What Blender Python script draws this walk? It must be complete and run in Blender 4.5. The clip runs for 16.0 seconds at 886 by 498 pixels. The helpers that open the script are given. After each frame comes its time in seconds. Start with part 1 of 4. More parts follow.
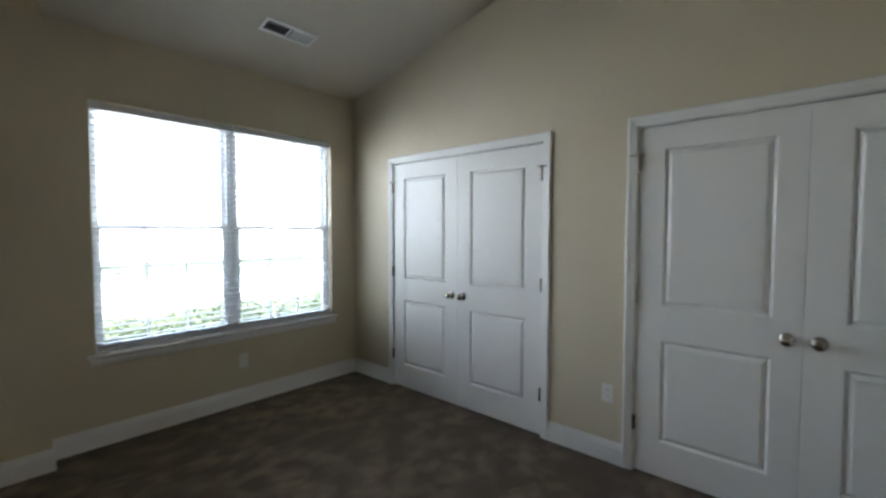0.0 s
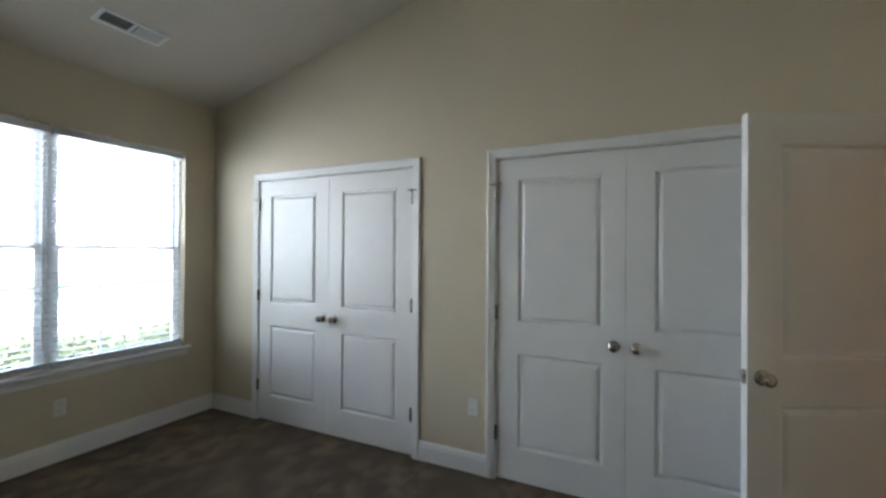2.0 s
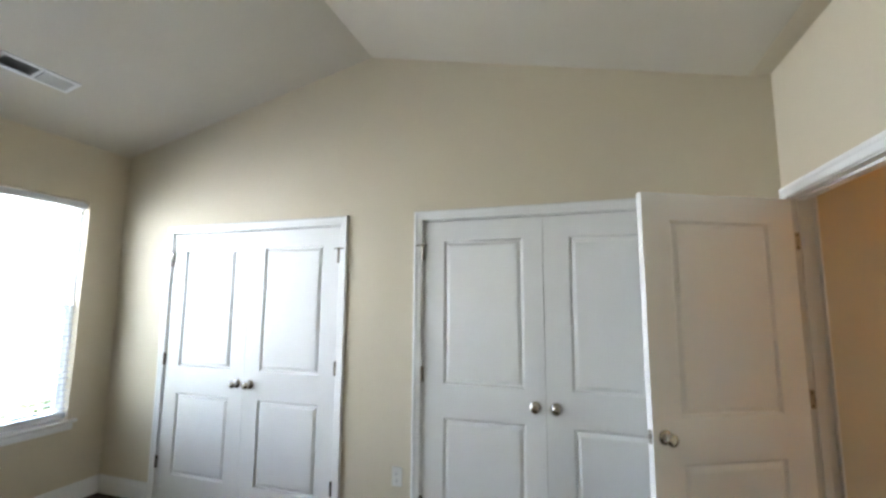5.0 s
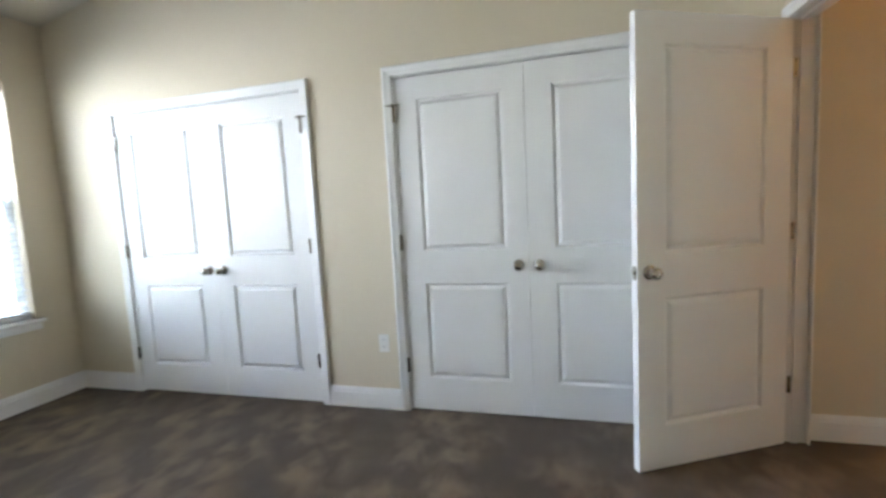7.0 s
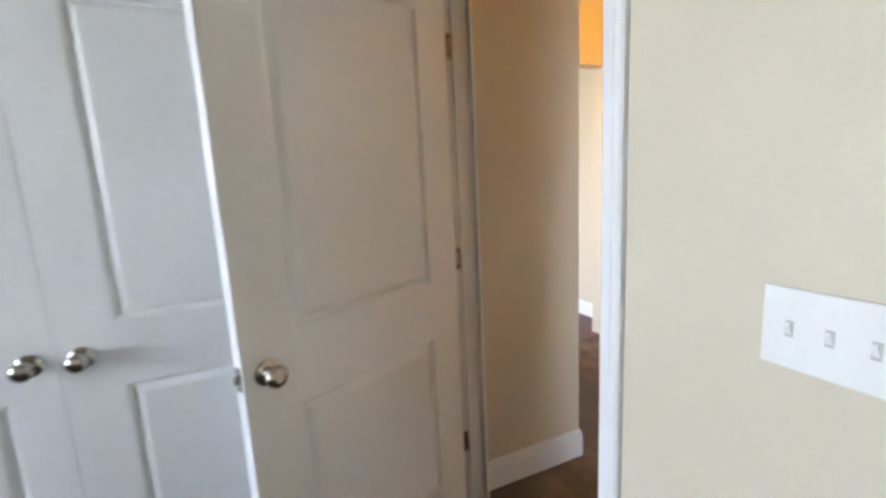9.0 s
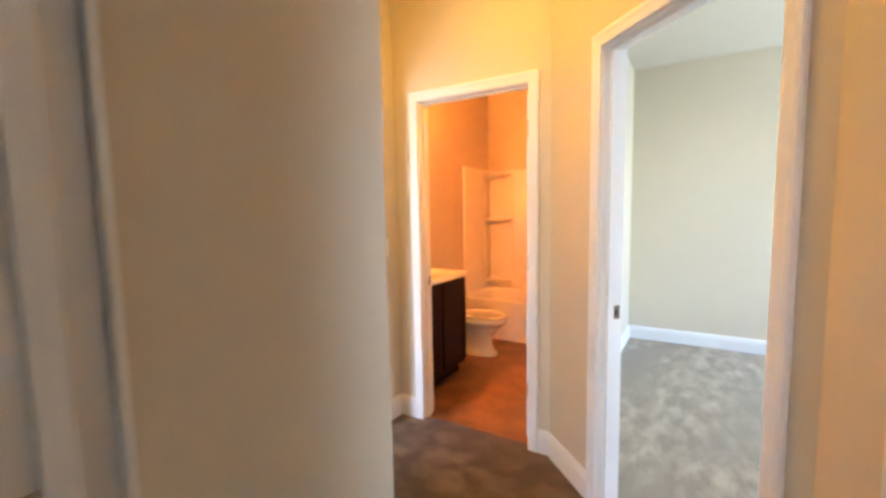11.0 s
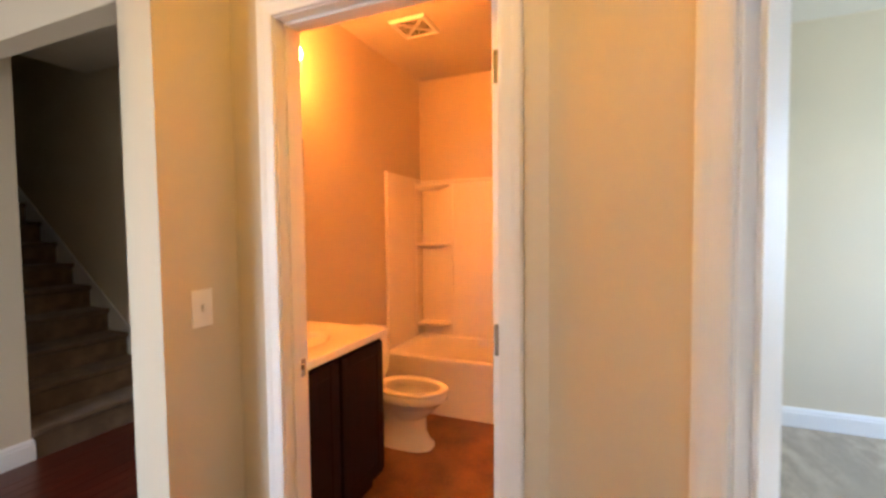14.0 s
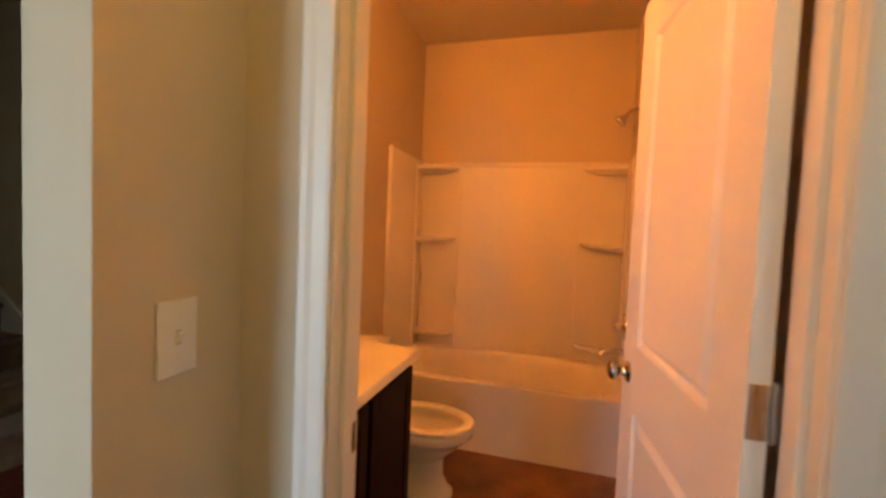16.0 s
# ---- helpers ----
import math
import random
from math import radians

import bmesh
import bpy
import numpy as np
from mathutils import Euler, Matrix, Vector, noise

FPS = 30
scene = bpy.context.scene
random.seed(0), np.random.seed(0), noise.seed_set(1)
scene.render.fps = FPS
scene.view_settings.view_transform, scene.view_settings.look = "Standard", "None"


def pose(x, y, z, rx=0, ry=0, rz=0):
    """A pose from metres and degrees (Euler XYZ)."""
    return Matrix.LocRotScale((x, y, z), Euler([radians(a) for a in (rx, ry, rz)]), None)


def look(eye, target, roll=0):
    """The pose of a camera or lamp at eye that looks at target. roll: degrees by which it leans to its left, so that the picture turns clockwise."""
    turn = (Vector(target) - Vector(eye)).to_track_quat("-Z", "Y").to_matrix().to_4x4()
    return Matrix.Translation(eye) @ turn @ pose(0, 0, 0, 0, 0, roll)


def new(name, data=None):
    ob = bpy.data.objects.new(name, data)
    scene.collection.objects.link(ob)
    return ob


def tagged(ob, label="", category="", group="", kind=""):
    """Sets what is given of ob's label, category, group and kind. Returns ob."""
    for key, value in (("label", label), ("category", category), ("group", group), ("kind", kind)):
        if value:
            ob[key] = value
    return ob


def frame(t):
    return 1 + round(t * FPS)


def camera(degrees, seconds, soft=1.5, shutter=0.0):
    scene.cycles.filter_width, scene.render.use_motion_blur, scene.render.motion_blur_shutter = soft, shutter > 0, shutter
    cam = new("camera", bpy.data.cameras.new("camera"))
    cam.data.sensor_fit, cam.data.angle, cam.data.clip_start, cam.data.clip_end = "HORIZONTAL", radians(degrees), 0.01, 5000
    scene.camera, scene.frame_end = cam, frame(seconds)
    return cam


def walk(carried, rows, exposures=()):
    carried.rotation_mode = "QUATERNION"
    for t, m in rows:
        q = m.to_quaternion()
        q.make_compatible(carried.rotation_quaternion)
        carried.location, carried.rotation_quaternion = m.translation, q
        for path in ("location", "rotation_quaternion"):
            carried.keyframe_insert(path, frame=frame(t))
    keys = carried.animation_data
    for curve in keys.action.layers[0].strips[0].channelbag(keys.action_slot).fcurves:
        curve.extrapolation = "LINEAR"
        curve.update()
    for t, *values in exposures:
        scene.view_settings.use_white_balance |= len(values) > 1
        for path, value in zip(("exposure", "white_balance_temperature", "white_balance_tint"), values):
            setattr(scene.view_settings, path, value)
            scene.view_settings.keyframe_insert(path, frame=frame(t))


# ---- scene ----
cam = camera(92.2, 16.0, soft=2.8, shutter=0.4)
PATH = [
    (0, (3.555, -2.642, 1.441), (2.226, -1.15, 1.355), 0.1),
    (0.5, (3.53, -2.649, 1.454), (2.313, -1.064, 1.359), 0.3),
    (1, (3.543, -2.648, 1.454), (2.469, -0.963, 1.367), 0.6),
    (1.5, (3.602, -2.609, 1.442), (2.637, -0.858, 1.399), 0.3),
    (2, (3.629, -2.609, 1.448), (2.751, -0.813, 1.46), 0.4),
    (2.5, (3.624, -2.63, 1.457), (2.855, -0.785, 1.504), 0.2),
    (3, (3.635, -2.639, 1.457), (3.017, -0.742, 1.592), 0.1),
    (3.5, (3.739, -2.578, 1.493), (3.151, -0.684, 1.75), -0.2),
    (3.7, (3.722, -2.609, 1.499), (3.173, -0.711, 1.812), -0.4),
    (5.8, (3.696, -2.56, 1.531), (3.027, -0.675, 1.556), -0.9),
    (6, (3.692, -2.532, 1.5), (3.008, -0.654, 1.425), -1.7),
    (6.5, (3.677, -2.541, 1.348), (2.989, -0.671, 1.169), -1.9),
    (7, (3.645, -2.451, 1.256), (3.136, -0.526, 1.071), -3.0),
    (7.5, (3.689, -2.194, 1.3), (3.508, -0.212, 1.102), -1.3),
    (8, (3.842, -1.933, 1.364), (4.028, 0.042, 1.111), -0.4),
    (8.5, (3.903, -1.683, 1.355), (4.492, 0.218, 1.152), -3.0),
    (8.7, (3.967, -1.61, 1.373), (4.634, 0.256, 1.107), -3.0),
    (10.8, (4.535, -0.675, 1.355), (6.169, 0.455, 1.13), -1.6),
    (11, (4.628, -0.609, 1.384), (6.328, 0.429, 1.199), -1.0),
    (11.5, (4.762, -0.54, 1.376), (6.565, 0.303, 1.17), -1.4),
    (12, (4.937, -0.445, 1.382), (6.863, 0.07, 1.228), -1.1),
    (12.5, (5.063, -0.379, 1.354), (7.033, -0.064, 1.218), -0.9),
    (13, (5.345, -0.325, 1.398), (7.272, 0.211, 1.355), 1.1),
    (13.5, (5.624, -0.191, 1.401), (7.475, 0.561, 1.324), 0.7),
    (14, (5.822, -0.073, 1.379), (7.666, 0.697, 1.291), -0.6),
    (14.5, (6.043, 0.031, 1.376), (7.865, 0.849, 1.277), -0.4),
    (15, (6.186, 0.12, 1.367), (7.974, 1.004, 1.225), 0.1),
    (15.5, (6.22, 0.284, 1.36), (8.081, 1.003, 1.222), -0.4),
    (16, (6.222, 0.55, 1.332), (8.143, 1.088, 1.235), 2.4),
]
EXPOSURES = [(0, 2.95, 6500, 10), (1.5, 3.0, 6500, 10), (2.5, 3.4, 6500, 10), (3.5, 4.03, 6600, 10), (6, 4.18, 6450, 11), (7, 4.3, 6400, 11), (8.5, 4.35, 6250, 14), (11, 4.45, 6000, 14), (12, 4.25, 5950, 14), (13, 4.08, 5900, 14), (14, 3.98, 6050, 13), (15, 3.64, 6250, 10), (15.5, 3.52, 5850, 5), (16, 3.24, 5900, 2)]
walk(cam, [(t, look(eye, aim, roll)) for t, eye, aim, roll in PATH], EXPOSURES)
# ---- world and large lights ----
world = bpy.data.worlds.new("world")
scene.world = world
world.use_nodes = True
wn = world.node_tree.nodes
sky = wn.new("ShaderNodeTexSky")
sky.sky_type, sky.sun_disc = "NISHITA", False
sky.sun_elevation, sky.sun_rotation = radians(48), radians(120)
wn["Background"].inputs["Strength"].default_value = 0.15
world.node_tree.links.new(sky.outputs["Color"], wn["Background"].inputs["Color"])


def sun_lamp():
    data = bpy.data.lights.new("sun", "SUN")
    data.energy, data.angle, data.color = 4.5, radians(0.5), (1.0, 0.95, 0.88)
    ob = new("sun", data)
    ob.matrix_world = look((0, 0, 0), (-0.58, 0.33, -0.74))
    return ob


def area_lamp(name, eye, aim, width, height, power, color):
    """Daylight from a rectangular lamp at an opening."""
    data = bpy.data.lights.new(name, "AREA")
    data.shape, data.size, data.size_y = "RECTANGLE", width, height
    data.energy, data.color = power, color
    ob = new(name, data)
    ob.matrix_world = look(eye, aim)
    return ob


sun_lamp()
DAY = (0.84, 0.89, 1.0)
WARM = (1.0, 0.50, 0.065)
area_lamp("window_daylight", (-0.50, -1.18, 1.85), (1.0, -1.18, 1.15), 2.3, 1.5, 11, DAY)
area_lamp("window_daylight", (8.59, -3.50, 1.47), (8.52, -1.0, 1.3), 1.40, 1.40, 5.4, (0.54, 0.74, 1.0))
# added lamp: daylight assumed for the foyer, its source is unseen
area_lamp("front_door_daylight", (4.05, 2.2, 1.25), (6.0, 2.2, 1.2), 0.85, 1.9, 2.45, (0.98, 0.89, 0.90))

# ---- materials ----


def material(name, color, rough=0.6, metal=0.0, var=0.08, scale=6.0, fine=180.0, bump=0.05, coat=0.0):
    """A surface with blotches at one scale, and grain and relief at a finer one."""
    m = bpy.data.materials.new(name)
    m.use_nodes = True
    nt = m.node_tree
    n, link = nt.nodes, nt.links.new
    bsdf = n["Principled BSDF"]
    bsdf.inputs["Roughness"].default_value, bsdf.inputs["Metallic"].default_value = rough, metal
    bsdf.inputs["Coat Weight"].default_value = coat
    at = n.new("ShaderNodeTexCoord")
    big, small = n.new("ShaderNodeTexNoise"), n.new("ShaderNodeTexNoise")
    big.inputs["Scale"].default_value, big.inputs["Detail"].default_value = scale, 4
    small.inputs["Scale"].default_value, small.inputs["Detail"].default_value = fine, 3
    both = n.new("ShaderNodeMath")
    both.operation = "MULTIPLY_ADD"
    both.inputs[1].default_value = 0.35
    ramp = n.new("ShaderNodeValToRGB")
    lo, hi = ramp.color_ramp.elements
    lo.position, hi.position = 0.35, 0.95
    lo.color = (*[c * (1 - var) for c in color], 1)
    hi.color = (*[min(1, c * (1 + var)) for c in color], 1)
    rel = n.new("ShaderNodeBump")
    rel.inputs["Strength"].default_value, rel.inputs["Distance"].default_value = bump, 0.002
    for tex in (big, small):
        link(at.outputs["Object"], tex.inputs["Vector"])
    link(small.outputs["Fac"], both.inputs[0])
    link(big.outputs["Fac"], both.inputs[2])
    link(both.outputs[0], ramp.inputs["Fac"])
    link(ramp.outputs["Color"], bsdf.inputs["Base Color"])
    link(small.outputs["Fac"], rel.inputs["Height"])
    link(rel.outputs["Normal"], bsdf.inputs["Normal"])
    return m


def carpet_material(name, color, patch_scale=10.0, light=1.6, way=0.6, dark=0.9, stretch=(1.0, 0.62, 1.0)):
    """Cut pile: brushed light and dark patches with crisp sides, over a fine tufted grain."""
    m = bpy.data.materials.new(name)
    m.use_nodes = True
    nt = m.node_tree
    n, link = nt.nodes, nt.links.new
    bsdf = n["Principled BSDF"]
    bsdf.inputs["Roughness"].default_value = 0.95
    bsdf.inputs["Sheen Weight"].default_value = 0.1
    at = n.new("ShaderNodeTexCoord")
    turn = n.new("ShaderNodeMapping")
    turn.inputs["Rotation"].default_value = (0, 0, way)
    turn.inputs["Scale"].default_value = stretch
    patch, area, tuft = n.new("ShaderNodeTexNoise"), n.new("ShaderNodeTexNoise"), n.new("ShaderNodeTexNoise")
    patch.inputs["Scale"].default_value, patch.inputs["Detail"].default_value = patch_scale, 6
    patch.inputs["Distortion"].default_value = 0.25
    area.inputs["Scale"].default_value, area.inputs["Detail"].default_value = 2.3, 3
    tuft.inputs["Scale"].default_value, tuft.inputs["Detail"].default_value = 150, 4
    crisp, wide = n.new("ShaderNodeMapRange"), n.new("ShaderNodeMapRange")
    crisp.inputs[1].default_value, crisp.inputs[2].default_value = 0.40, 0.64
    wide.inputs[1].default_value, wide.inputs[2].default_value = 0.34, 0.58
    blend = n.new("ShaderNodeMath")
    blend.operation = "MULTIPLY"
    ramp = n.new("ShaderNodeValToRGB")
    lo, hi = ramp.color_ramp.elements
    lo.color = (*[c * dark for c in color], 1)
    hi.color = (*[c * light for c in color], 1)
    grain = n.new("ShaderNodeMix")
    grain.data_type, grain.blend_type = "RGBA", "MULTIPLY"
    grain.inputs[0].default_value = 0.55
    shade = n.new("ShaderNodeValToRGB")
    shade.color_ramp.elements[0].position, shade.color_ramp.elements[1].position = 0.25, 0.7
    shade.color_ramp.elements[0].color = (0.35, 0.35, 0.35, 1)
    rel = n.new("ShaderNodeBump")
    rel.inputs["Strength"].default_value, rel.inputs["Distance"].default_value = 0.7, 0.006
    link(at.outputs["Object"], turn.inputs["Vector"])
    link(turn.outputs["Vector"], patch.inputs["Vector"])
    link(turn.outputs["Vector"], area.inputs["Vector"])
    link(at.outputs["Object"], tuft.inputs["Vector"])
    link(patch.outputs["Fac"], crisp.inputs[0])
    link(area.outputs["Fac"], wide.inputs[0])
    link(crisp.outputs[0], blend.inputs[0])
    link(wide.outputs[0], blend.inputs[1])
    link(blend.outputs[0], ramp.inputs["Fac"])
    link(tuft.outputs["Fac"], shade.inputs["Fac"])
    link(ramp.outputs["Color"], grain.inputs[6])
    link(shade.outputs["Color"], grain.inputs[7])
    link(grain.outputs[2], bsdf.inputs["Base Color"])
    link(tuft.outputs["Fac"], rel.inputs["Height"])
    link(rel.outputs["Normal"], bsdf.inputs["Normal"])
    return m


def wood_material(name, color, rough=0.3, stretch=(1.2, 14, 14), spread=0.35, sheen=0.5):
    """Stained wood with long grain; pieces differ from one to the next."""
    m = bpy.data.materials.new(name)
    m.use_nodes = True
    nt = m.node_tree
    n, link = nt.nodes, nt.links.new
    bsdf = n["Principled BSDF"]
    bsdf.inputs["Roughness"].default_value = rough
    bsdf.inputs["Specular IOR Level"].default_value = sheen
    at, info = n.new("ShaderNodeTexCoord"), n.new("ShaderNodeObjectInfo")
    move = n.new("ShaderNodeMapping")
    move.inputs["Scale"].default_value = stretch
    shift = n.new("ShaderNodeMath")
    shift.operation = "MULTIPLY"
    shift.inputs[1].default_value = 37.0
    grain = n.new("ShaderNodeTexNoise")
    grain.inputs["Scale"].default_value, grain.inputs["Detail"].default_value = 3.0, 6
    ramp = n.new("ShaderNodeValToRGB")
    ramp.color_ramp.elements[0].position, ramp.color_ramp.elements[1].position = 0.3, 0.75
    ramp.color_ramp.elements[0].color = (*[c * (1 - spread) for c in color], 1)
    ramp.color_ramp.elements[1].color = (*[c * (1 + spread) for c in color], 1)
    vary = n.new("ShaderNodeHueSaturation")
    val = n.new("ShaderNodeMath")
    val.operation = "MULTIPLY_ADD"
    val.inputs[1].default_value, val.inputs[2].default_value = 0.4, 0.8
    rel = n.new("ShaderNodeBump")
    rel.inputs["Strength"].default_value, rel.inputs["Distance"].default_value = 0.15, 0.001
    link(info.outputs["Random"], shift.inputs[0])
    link(shift.outputs[0], move.inputs["Location"])
    link(at.outputs["Object"], move.inputs["Vector"])
    link(move.outputs["Vector"], grain.inputs["Vector"])
    link(grain.outputs["Fac"], ramp.inputs["Fac"])
    link(info.outputs["Random"], val.inputs[0])
    link(val.outputs[0], vary.inputs["Value"])
    link(ramp.outputs["Color"], vary.inputs["Color"])
    link(vary.outputs["Color"], bsdf.inputs["Base Color"])
    link(grain.outputs["Fac"], rel.inputs["Height"])
    link(rel.outputs["Normal"], bsdf.inputs["Normal"])
    return m


def glass_material():
    m = bpy.data.materials.new("window_glass")
    m.use_nodes = True
    bsdf = m.node_tree.nodes["Principled BSDF"]
    bsdf.inputs["Base Color"].default_value = (0.97, 0.99, 0.98, 1)
    bsdf.inputs["Roughness"].default_value, bsdf.inputs["IOR"].default_value = 0.0, 1.05
    bsdf.inputs["Transmission Weight"].default_value = 1.0
    return m


def glowing_material(name, color, strength):
    m = bpy.data.materials.new(name)
    m.use_nodes = True
    bsdf = m.node_tree.nodes["Principled BSDF"]
    bsdf.inputs["Emission Color"].default_value = (*color, 1)
    bsdf.inputs["Emission Strength"].default_value = strength
    bsdf.inputs["Base Color"].default_value = (0.9, 0.85, 0.75, 1)
    return m


WALL = material("beige_wall_paint", (0.615, 0.545, 0.418), 0.62, var=0.03, scale=1.6, fine=240, bump=0.10)
CEIL = material("ceiling_paint", (0.56, 0.515, 0.43), 0.85, var=0.03, scale=2.0, fine=160, bump=0.18)
WHITE = material("white_trim_paint", (0.78, 0.78, 0.775), 0.42, var=0.02, scale=3.0, fine=120, bump=0.03)
DOORWHITE = material("white_door_paint", (0.79, 0.79, 0.785), 0.42, var=0.025, scale=2.5, fine=90, bump=0.10)
VINYL = material("white_vinyl", (0.80, 0.82, 0.83), 0.35, var=0.02, scale=4, fine=100, bump=0.02)
SLAT = material("blind_slat", (0.66, 0.68, 0.70), 0.45, var=0.03, scale=5, fine=90, bump=0.02)
PLATE = material("white_plastic_plate", (0.78, 0.77, 0.74), 0.3, var=0.02, scale=20, fine=200, bump=0.01)
NICKEL = material("satin_nickel", (0.46, 0.43, 0.39), 0.17, 1.0, var=0.06, scale=30, fine=300, bump=0.03)
CHROME = material("chrome", (0.72, 0.70, 0.68), 0.10, 1.0, var=0.03, scale=20, fine=200, bump=0.0)
# near-black: shade inside holes and slots put into colour; hinge screws too
DARK = material("recess_shade_and_screw_black", (0.03, 0.03, 0.03), 0.8, var=0.2)
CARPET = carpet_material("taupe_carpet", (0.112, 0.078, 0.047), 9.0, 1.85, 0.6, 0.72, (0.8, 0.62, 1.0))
# second bedroom: same pile, base colour over three times paler than CARPET
CARPET_B = carpet_material("paler_taupe_carpet", (0.36, 0.288, 0.200), 10.5, 1.38, 0.3, 0.88, (0.5, 1.0, 1.0))
STAIRCARPET = carpet_material("stair_carpet", (0.16, 0.098, 0.052), 10.0, 1.7, 0.6, 0.8)
BATHFLOOR = material("brown_vinyl_floor", (0.205, 0.082, 0.025), 0.36, var=0.6, scale=5.0, fine=60, bump=0.08)
PLANK = wood_material("cherry_floor_wood", (0.085, 0.016, 0.009), 0.28)
ESPRESSO = wood_material("espresso_cabinet_wood", (0.012, 0.0024, 0.002), 0.55, (14, 14, 1.2), 0.3, 0.15)
MARBLE = material("cultured_marble", (0.82, 0.79, 0.72), 0.16, var=0.03, scale=7, fine=40, bump=0.01, coat=0.3)
CERAMIC = material("white_ceramic", (0.80, 0.78, 0.73), 0.10, var=0.015, scale=8, fine=60, bump=0.005, coat=0.4)
ACRYLIC = material("white_acrylic", (0.80, 0.77, 0.71), 0.46, var=0.02, scale=5, fine=50, bump=0.01, coat=0.0)
SEATPLASTIC = material("toilet_seat_plastic", (0.80, 0.77, 0.70), 0.22, var=0.02, scale=10, fine=80, bump=0.01)
GRASS = material("lawn", (0.095, 0.125, 0.06), 0.9, var=0.5, scale=3, fine=60, bump=0.6)
HEDGE = material("hedge_leaf", (0.120, 0.155, 0.095), 0.7, var=0.3, scale=6, fine=50, bump=0.2)
# pale ground, added so the view through the blinds turns out bright
PALE_GROUND = material("pale_added_ground", (0.45, 0.45, 0.43), 0.85, var=0.12, scale=1.5, fine=60, bump=0.1)
GLASS = glass_material()
# water coloured dark brown to carry the shade inside the bowl
WATER = material("shade_dark_water", (0.10, 0.085, 0.06), 0.03, var=0.0, bump=0.0)
MIRROR = material("mirror_silver", (0.88, 0.88, 0.87), 0.02, 1.0, var=0.0, bump=0.0)
BULB = glowing_material("lit_bulb", (1.0, 0.285, 0.036), 21.5)

# ---- building helpers ----


def box(bm, x0, y0, z0, x1, y1, z1):
    """An upright block between two corners."""
    v = [bm.verts.new((x, y, z)) for z in (z0, z1) for y in (y0, y1) for x in (x0, x1)]
    for q in ((0, 2, 3, 1), (4, 5, 7, 6), (0, 1, 5, 4), (2, 6, 7, 3), (0, 4, 6, 2), (1, 3, 7, 5)):
        bm.faces.new([v[i] for i in q])
    return v


def soft_box(bm, x0, y0, z0, x1, y1, z1, r=0.004, seg=2):
    """A block with rounded edges."""
    v = box(bm, x0, y0, z0, x1, y1, z1)
    edges = list({e for a in v for e in a.link_edges})
    bmesh.ops.bevel(bm, geom=edges, offset=r, segments=seg, affect="EDGES", profile=0.5)


def prism(bm, outline, axis, a, b):
    """A flat outline pushed along an axis from a to b."""
    def put(p, q, d):
        return {"x": (d, p, q), "y": (p, d, q), "z": (p, q, d)}[axis]
    lo = [bm.verts.new(put(p, q, a)) for p, q in outline]
    hi = [bm.verts.new(put(p, q, b)) for p, q in outline]
    k = len(outline)
    bm.faces.new(lo), bm.faces.new(hi)
    for i in range(k):
        bm.faces.new((lo[i], lo[(i + 1) % k], hi[(i + 1) % k], hi[i]))


def lathe(bm, profile, m=Matrix(), seg=24):
    """A profile of (radius, height) turned about z, then laid by m."""
    rings = []
    for r, z in profile:
        if r < 1e-5:
            rings.append([bm.verts.new(m @ Vector((0, 0, z)))])
        else:
            rings.append([bm.verts.new(m @ Vector((r * math.cos(2 * math.pi * i / seg), r * math.sin(2 * math.pi * i / seg), z))) for i in range(seg)])
    skin(bm, rings)


def skin(bm, rings):
    """Faces between rings of points that follow one another."""
    for a, b in zip(rings, rings[1:]):
        k = max(len(a), len(b))
        for i in range(k):
            j = (i + 1) % k
            q = [a[i % len(a)], a[j % len(a)], b[j % len(b)], b[i % len(b)]]
            q = [p for n, p in enumerate(q) if p not in q[:n]]
            if len(q) > 2:
                bm.faces.new(q)


def oval(cx, cy, rx, ry, z, seg=28, power=2.0):
    """Points of a rounded outline."""
    pts = []
    for i in range(seg):
        c, s = math.cos(2 * math.pi * i / seg), math.sin(2 * math.pi * i / seg)
        pts.append((cx + rx * math.copysign(abs(c) ** (2 / power), c), cy + ry * math.copysign(abs(s) ** (2 / power), s), z))
    return pts


def finish(name, bm, mat, smooth=None):
    bmesh.ops.recalc_face_normals(bm, faces=bm.faces)
    me = bpy.data.meshes.new(name)
    bm.to_mesh(me)
    bm.free()
    me.materials.append(mat)
    if smooth is not None:
        me.shade_smooth()
        me.set_sharp_from_angle(angle=radians(smooth))
    return new(name, me)


def structure(name, bm, mat, label="", smooth=None):
    return tagged(finish(name, bm, mat, smooth), label, kind="structure")


def part(name, bm, mat, parent, label="", smooth=None):
    ob = finish(name, bm, mat, smooth)
    ob.parent = parent
    return tagged(ob, label)


def shared(name, me, parent, m):
    ob = new(name, me)
    ob.parent, ob.matrix_basis = parent, m
    return ob


def thing(name, label, category, m=Matrix(), group="", kind=""):
    ob = new(name)
    ob.empty_display_size = 0.05
    ob.matrix_basis = m
    return tagged(ob, label, category, group, kind)


# ---- the large structure ----
T = 0.11
SLOPE, EAVE, RIDGE_X = 0.225, 2.74, 2.33
RIDGE = EAVE + SLOPE * RIDGE_X
SOFFIT_X = 4.61
SOFFIT = RIDGE - SLOPE * (SOFFIT_X - RIDGE_X)
HALL_H, BATH_H, B_H, FOYER_H = 2.74, 2.735, 2.74, 2.74
TOP = 3.45
DOOR_H = 2.063


